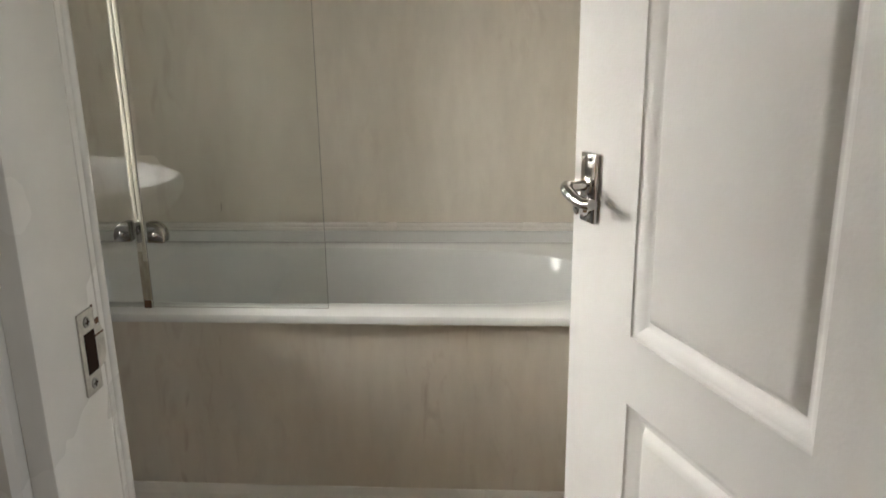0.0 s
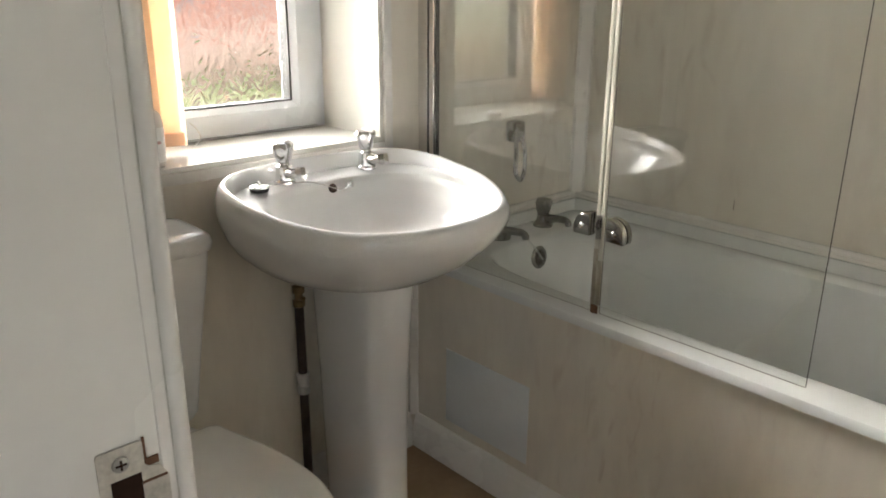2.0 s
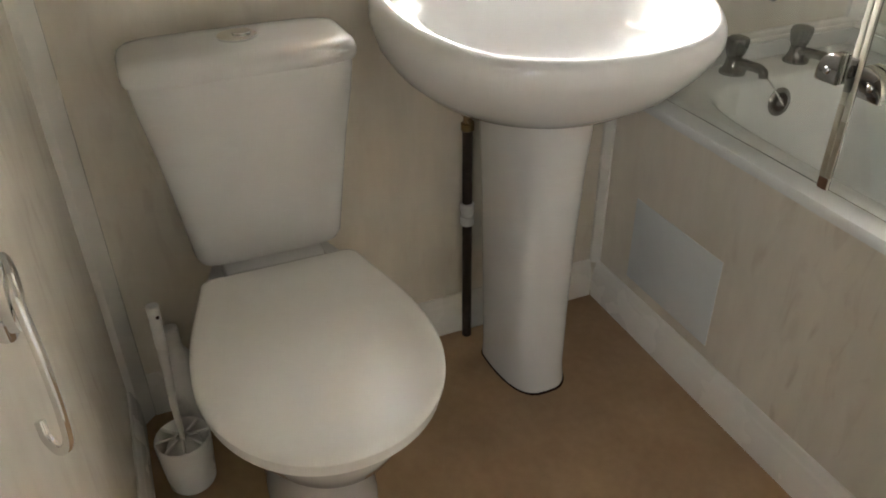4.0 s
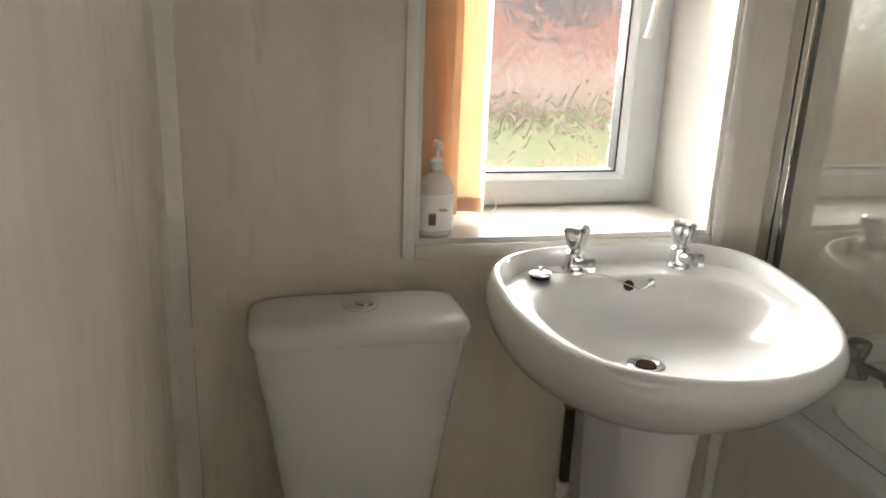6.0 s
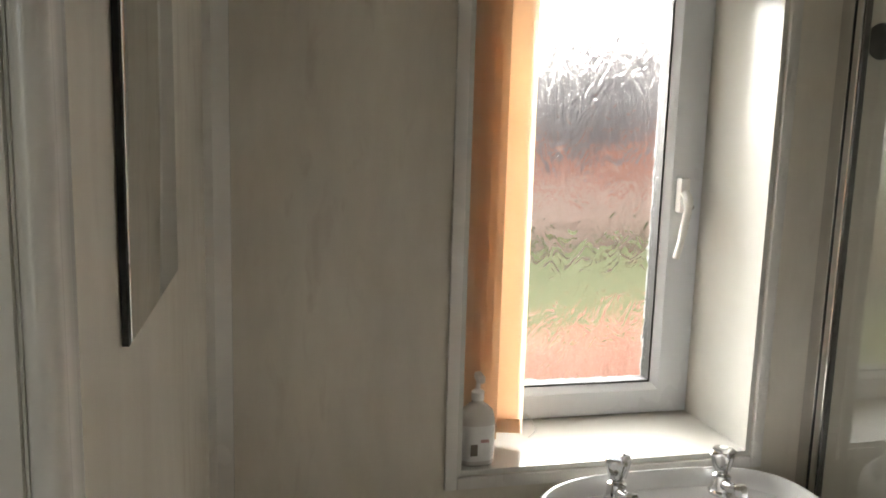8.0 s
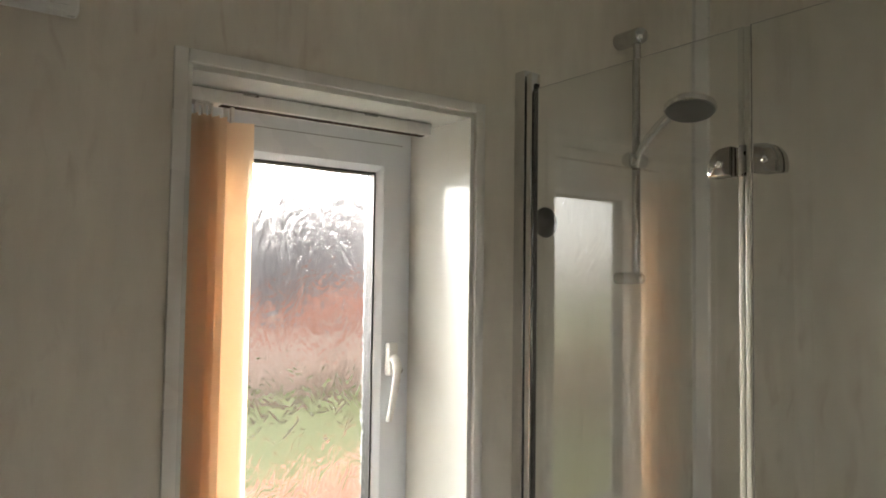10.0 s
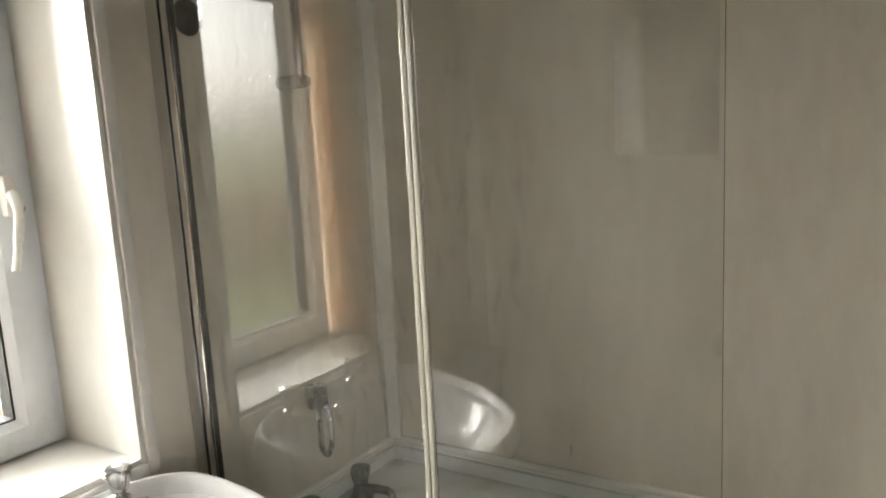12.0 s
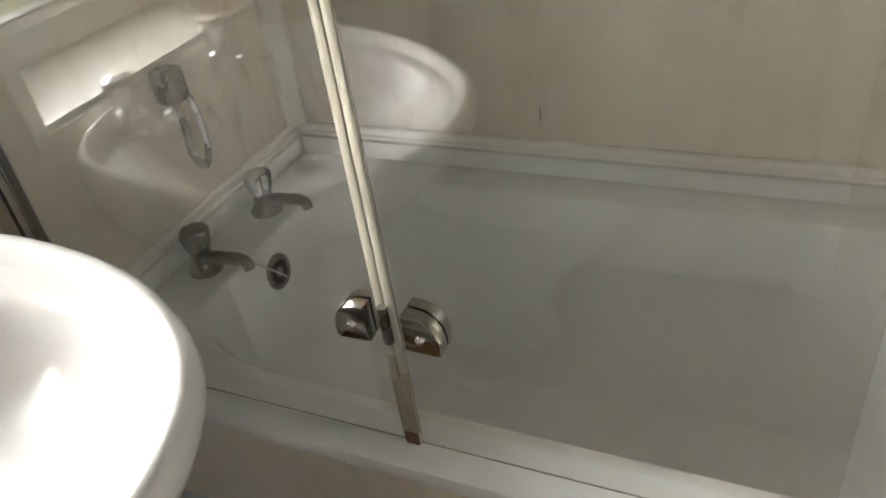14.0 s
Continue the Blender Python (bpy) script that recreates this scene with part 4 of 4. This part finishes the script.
part("bottle_body", turned(bmesh.new(), (0.10, -1.085, 0.0), (0, 0, 1), [(0, 0.028), (0.01, 0.032), (0.2, 0.032), (0.23, 0.016), (0.25, 0.014)], 20), WHITEP, jar)
part("bottle_cap", turned(bmesh.new(), (0.10, -1.085, 0.2505), (0, 0, 1), [(0, 0.016), (0.03, 0.015), (0.034, 0.01)], 18), WHITEP, jar)

# ---------------------------------------------------------------- paper holder on the door wall
HX, HZ = 0.799, 0.856
holder = thing("paper_holder", "chrome toilet paper holder with a hinged loop arm", "paper holder", (HX, YD, HZ))
part("wall_rose", turned(bmesh.new(), (HX, YD + 0.0005, HZ), (0, 1, 0), [(0, 0.034), (0.006, 0.034), (0.009, 0.031), (0.010, 0.022)], 32), CHROME, holder)
part("stem", turned(bmesh.new(), (HX, YD + 0.0095, HZ), (0, 1, 0), [(0, 0.022), (0.016, 0.022)], 28), ALU, holder)
part("front_cap", turned(bmesh.new(), (HX, YD + 0.0255, HZ), (0, 1, 0), [(0, 0.023), (0.001, 0.033), (0.008, 0.033), (0.010, 0.030), (0.011, 0.012)], 32), CHROME, holder)
part("pivot", turned(bmesh.new(), (HX, YD + 0.018, HZ - 0.020), (0, 0, -1), [(0, 0.009), (0.020, 0.009), (0.024, 0.006)], 14), CHROME, holder)
arm = curve_points([(HX + 0.010, YD + 0.036, HZ + 0.020), (HX + 0.030, YD + 0.040, HZ + 0.006), (HX + 0.038, YD + 0.043, HZ - 0.035), (HX + 0.040, YD + 0.043, HZ - 0.09), (HX + 0.040, YD + 0.040, HZ - 0.132), (HX + 0.034, YD + 0.030, HZ - 0.146),
                    (HX + 0.018, YD + 0.020, HZ - 0.142), (HX + 0.010, YD + 0.018, HZ - 0.128)], 6)
part("loop_arm", tube(bmesh.new(), arm, 0.0048, 12), CHROME, holder, "bent chrome bar")

# ---------------------------------------------------------------- mirror on the door wall
mir = thing("wall_mirror", "frameless wall mirror with a black edge on wallboard", "mirror", (0.62, YD, 1.40))
part("backing", boxes((0.490, 0.779, YD + 0.0008, YD + 0.0055, 1.390, 2.05)), BLACK, mir, "black backing edge")
part("mirror_glass", boxes((0.492, 0.777, YD + 0.0058, YD + 0.0075, 1.392, 2.048), bev=0.001), MIRROR, mir)

# ---------------------------------------------------------------- extractor vent high on the window wall
vent = thing("extractor_vent", "white plastic extractor cover high on the wall", "vent", (0.0, -1.02, 1.99))
part("vent_cover", boxes((0.0008, 0.030, -1.115, -0.932, 2.008, 2.17), bev=0.006), WHITEP, vent)
for k in range(5):
    part("vent_slat", boxes((0.0305, 0.035, -1.10, -0.947, 2.02 + 0.028 * k, 2.032 + 0.028 * k), bev=0.001), WHITEP, vent)

# ---------------------------------------------------------------- soap bottle on the sill
SX, SY, SZ = -0.034, -0.708, WZ0 + 0.0105
soap = thing("soap_bottle", "clear pump soap bottle with a white label on the sill", "soap bottle", (SX, SY, SZ))
part("bottle_shell", loft(bmesh.new(), [rounded(SX, SY, hx, hy, SZ + z, 2.6, 32) for z, hx, hy in ((0.0, 0.020, 0.030), (0.004, 0.0235, 0.0335), (0.02, 0.024, 0.034), (0.09, 0.024, 0.034), (0.108, 0.022, 0.030), (0.118, 0.014, 0.018), (0.122, 0.011, 0.011), (0.128, 0.011, 0.011))]), PLASTIC, soap)
lab = part("label_band", loft(bmesh.new(), [rounded(SX, SY, 0.0244, 0.0344, SZ + z, 2.6, 32) for z in (0.012, 0.082)], False, False), WHITEP, soap, "white paper label")
part("barcode", boxes((SX + 0.0252, SX + 0.0262, SY - 0.018, SY - 0.004, SZ + 0.024, SZ + 0.047)), INK, lab, "dark printed block")
part("print_bar", boxes((SX + 0.0252, SX + 0.0262, SY + 0.002, SY + 0.018, SZ + 0.050, SZ + 0.056)), PINK, lab)
pump = part("pump_collar", turned(bmesh.new(), (SX, SY, SZ + 0.128), (0, 0, 1), [(0, 0.0125), (0.016, 0.0125), (0.018, 0.009), (0.022, 0.0045), (0.040, 0.0042)], 20), WHITEP, soap)
part("pump_head", boxes((SX - 0.009, SX + 0.026, SY - 0.007, SY + 0.007, SZ + 0.166, SZ + 0.182), bev=0.004), WHITEP, pump)
part("dip_tube", turned(bmesh.new(), (SX, SY, SZ + 0.01), (0, 0, 1), [(0, 0.0025), (0.118, 0.0025)], 8), WHITEP, soap)

# ---------------------------------------------------------------- the open door, in its own metres from the hinge
DW, DT = 0.700, 0.036
door = thing("door_1", "white moulded two-panel door standing open into the bathroom", "door", (0, 0, 0), kind="structure")
door.matrix_basis = Matrix.Translation((1.881, -1.180, 0)) @ Matrix.Rotation(math.atan2(0.68, -0.277), 4, "Z")
panels = ((0.160, 0.515, 0.18, 0.700), (0.160, 0.515, 0.808, 1.82))


def leaf(bm):
    """Stiles and rails; the seen face is at local y = DT."""
    box(bm, 0.0, 0.160, 0, DT, 0.012, 1.98)
    box(bm, 0.515, DW, 0, DT, 0.012, 1.98)
    for z0, z1 in ((0.012, 0.18), (0.700, 0.808), (1.82, 1.98)):
        box(bm, 0.160, 0.515, 0, DT, z0, z1)
    return bm


part("leaf", leaf(bmesh.new()), DOORPAINT, door)


def pressed(x0, x1, z0, z1):
    """A panel with a sunk moulding and a raised field."""
    steps = [(0.0, DT - 0.0005), (0.002, DT - 0.0035), (0.007, DT - 0.0060), (0.018, DT - 0.0125), (0.024, DT - 0.0165), (0.0285, DT - 0.0165), (0.0335, DT - 0.0100), (0.040, DT - 0.0050), (0.046, DT - 0.0035)]
    bm = bmesh.new()
    rr = [[Vector((x0 + d, y, z0 + d)), Vector((x1 - d, y, z0 + d)), Vector((x1 - d, y, z1 - d)), Vector((x0 + d, y, z1 - d))] for d, y in steps]
    rr = [[Vector((p.x, 0.002, p.z)) for p in rr[0]]] + rr
    return loft(bm, rr)


for p in panels:
    part("panel", pressed(*p), DOORPAINT, door, "sunk moulded panel")
part("edge_lipping", boxes((DW + 0.0003, DW + 0.004, 0.001, DT - 0.001, 0.012, 1.98), bev=0.001), DOORPAINT, door)
PLX, PLZ = 0.643, 1.010
hd = part("door_handle", boxes((PLX - 0.0225, PLX + 0.0225, DT + 0.0004, DT + 0.0105, PLZ - 0.055, PLZ + 0.055), bev=0.004), DARKCHROME, door, "polished chrome lever handle on a back plate")
part("rose", turned(bmesh.new(), (PLX, DT + 0.010, PLZ + 0.004), (0, 1, 0), [(0, 0.016), (0.003, 0.015), (0.005, 0.011)], 24), DARKCHROME, hd)
part("lever", tube(bmesh.new(), curve_points([(PLX, DT + 0.009, PLZ + 0.004), (PLX, DT + 0.030, PLZ + 0.004), (PLX - 0.002, DT + 0.044, PLZ + 0.005), (PLX - 0.014, DT + 0.053, PLZ + 0.004), (PLX - 0.034, DT + 0.054, PLZ - 0.003), (PLX - 0.058, DT + 0.050, PLZ - 0.010), (PLX - 0.078, DT + 0.045, PLZ - 0.009)], 6), [0.0085] * 14 + [0.0095] * 12 + [0.0085] * 11, 14), DARKCHROME, hd)
part("turn_knob", turned(bmesh.new(), (PLX, DT + 0.0100, PLZ - 0.030), (0, 1, 0), [(0, 0.014), (0.006, 0.014), (0.010, 0.011), (0.018, 0.011), (0.020, 0.007)], 20), CHROME, hd)
for dx in (-0.011, 0.011):
    for z in (PLZ + 0.045, PLZ - 0.045):
        part("plate_screw", turned(bmesh.new(), (PLX + dx, DT + 0.0102, z), (0, 1, 0), [(0, 0.0036), (0.0012, 0.003)], 10), STEEL, hd)

# ---------------------------------------------------------------- outside the window
ground = solid("ground", boxes((-260, 260, -260, 260, -0.75, -0.62)), GRASS, "green lawn running to the horizon", "ground", "structure")


def tuft(name, material, label, category, count, xr, yr, h0, h1, w, lean, seed):
    """A band of many thin upright blades or twigs, one loose mass."""
    rnd = random.Random(seed)
    bm = bmesh.new()
    for _ in range(count):
        x, y = rnd.uniform(*xr), rnd.uniform(*yr)
        h = rnd.uniform(h0, h1) * (0.7 + 0.6 * noise.noise((x * 0.3, y * 0.3, seed)))
        h = max(h, 0.1)
        a = rnd.uniform(0, math.pi)
        dx, dy = w * math.cos(a), w * math.sin(a)
        lx, ly = rnd.uniform(-lean, lean) * h, rnd.uniform(-lean, lean) * h
        zb = -0.63
        v = [bm.verts.new(p) for p in ((x - dx, y - dy, zb), (x + dx, y + dy, zb), (x + lx * 0.5 + dx * 0.8, y + ly * 0.5 + dy * 0.8, zb + h * 0.6), (x + lx, y + ly, zb + h), (x + lx * 0.5 - dx * 0.8, y + ly * 0.5 - dy * 0.8, zb + h * 0.6))]
        bm.faces.new(v)
    me = bpy.data.meshes.new(name)
    bm.to_mesh(me)
    bm.free()
    me.materials.append(material)
    return tagged(new(name, me), label, category, kind="stuff")


tuft("red_bracken", RUST, "rust red low bracken outside the window", "bracken", 2200, (-6.1, -3.2), (-0.3, 12), 0.25, 0.70, 0.06, 0.5, 3)
tuft("dry_grass", STRAW, "pale dry reeds beyond the lawn", "reeds", 6000, (-16.5, -12.9), (0, 32), 0.8, 1.7, 0.06, 0.35, 5)
tuft("red_shrubs", RUST, "rust red shrubs behind the reeds", "shrubs", 6000, (-21, -17), (0, 40), 1.5, 2.5, 0.08, 0.4, 7)
tuft("bare_trees", TWIG, "grey bare winter trees in the distance", "trees", 5500, (-38, -25), (-2, 75), 4.0, 12.0, 0.10, 0.2, 9)
tuft("brown_bramble", BRAMBLE, "brown winter brambles along the lawn", "bramble", 2600, (-13, -8), (-34, -5), 0.7, 1.9, 0.05, 0.4, 13)
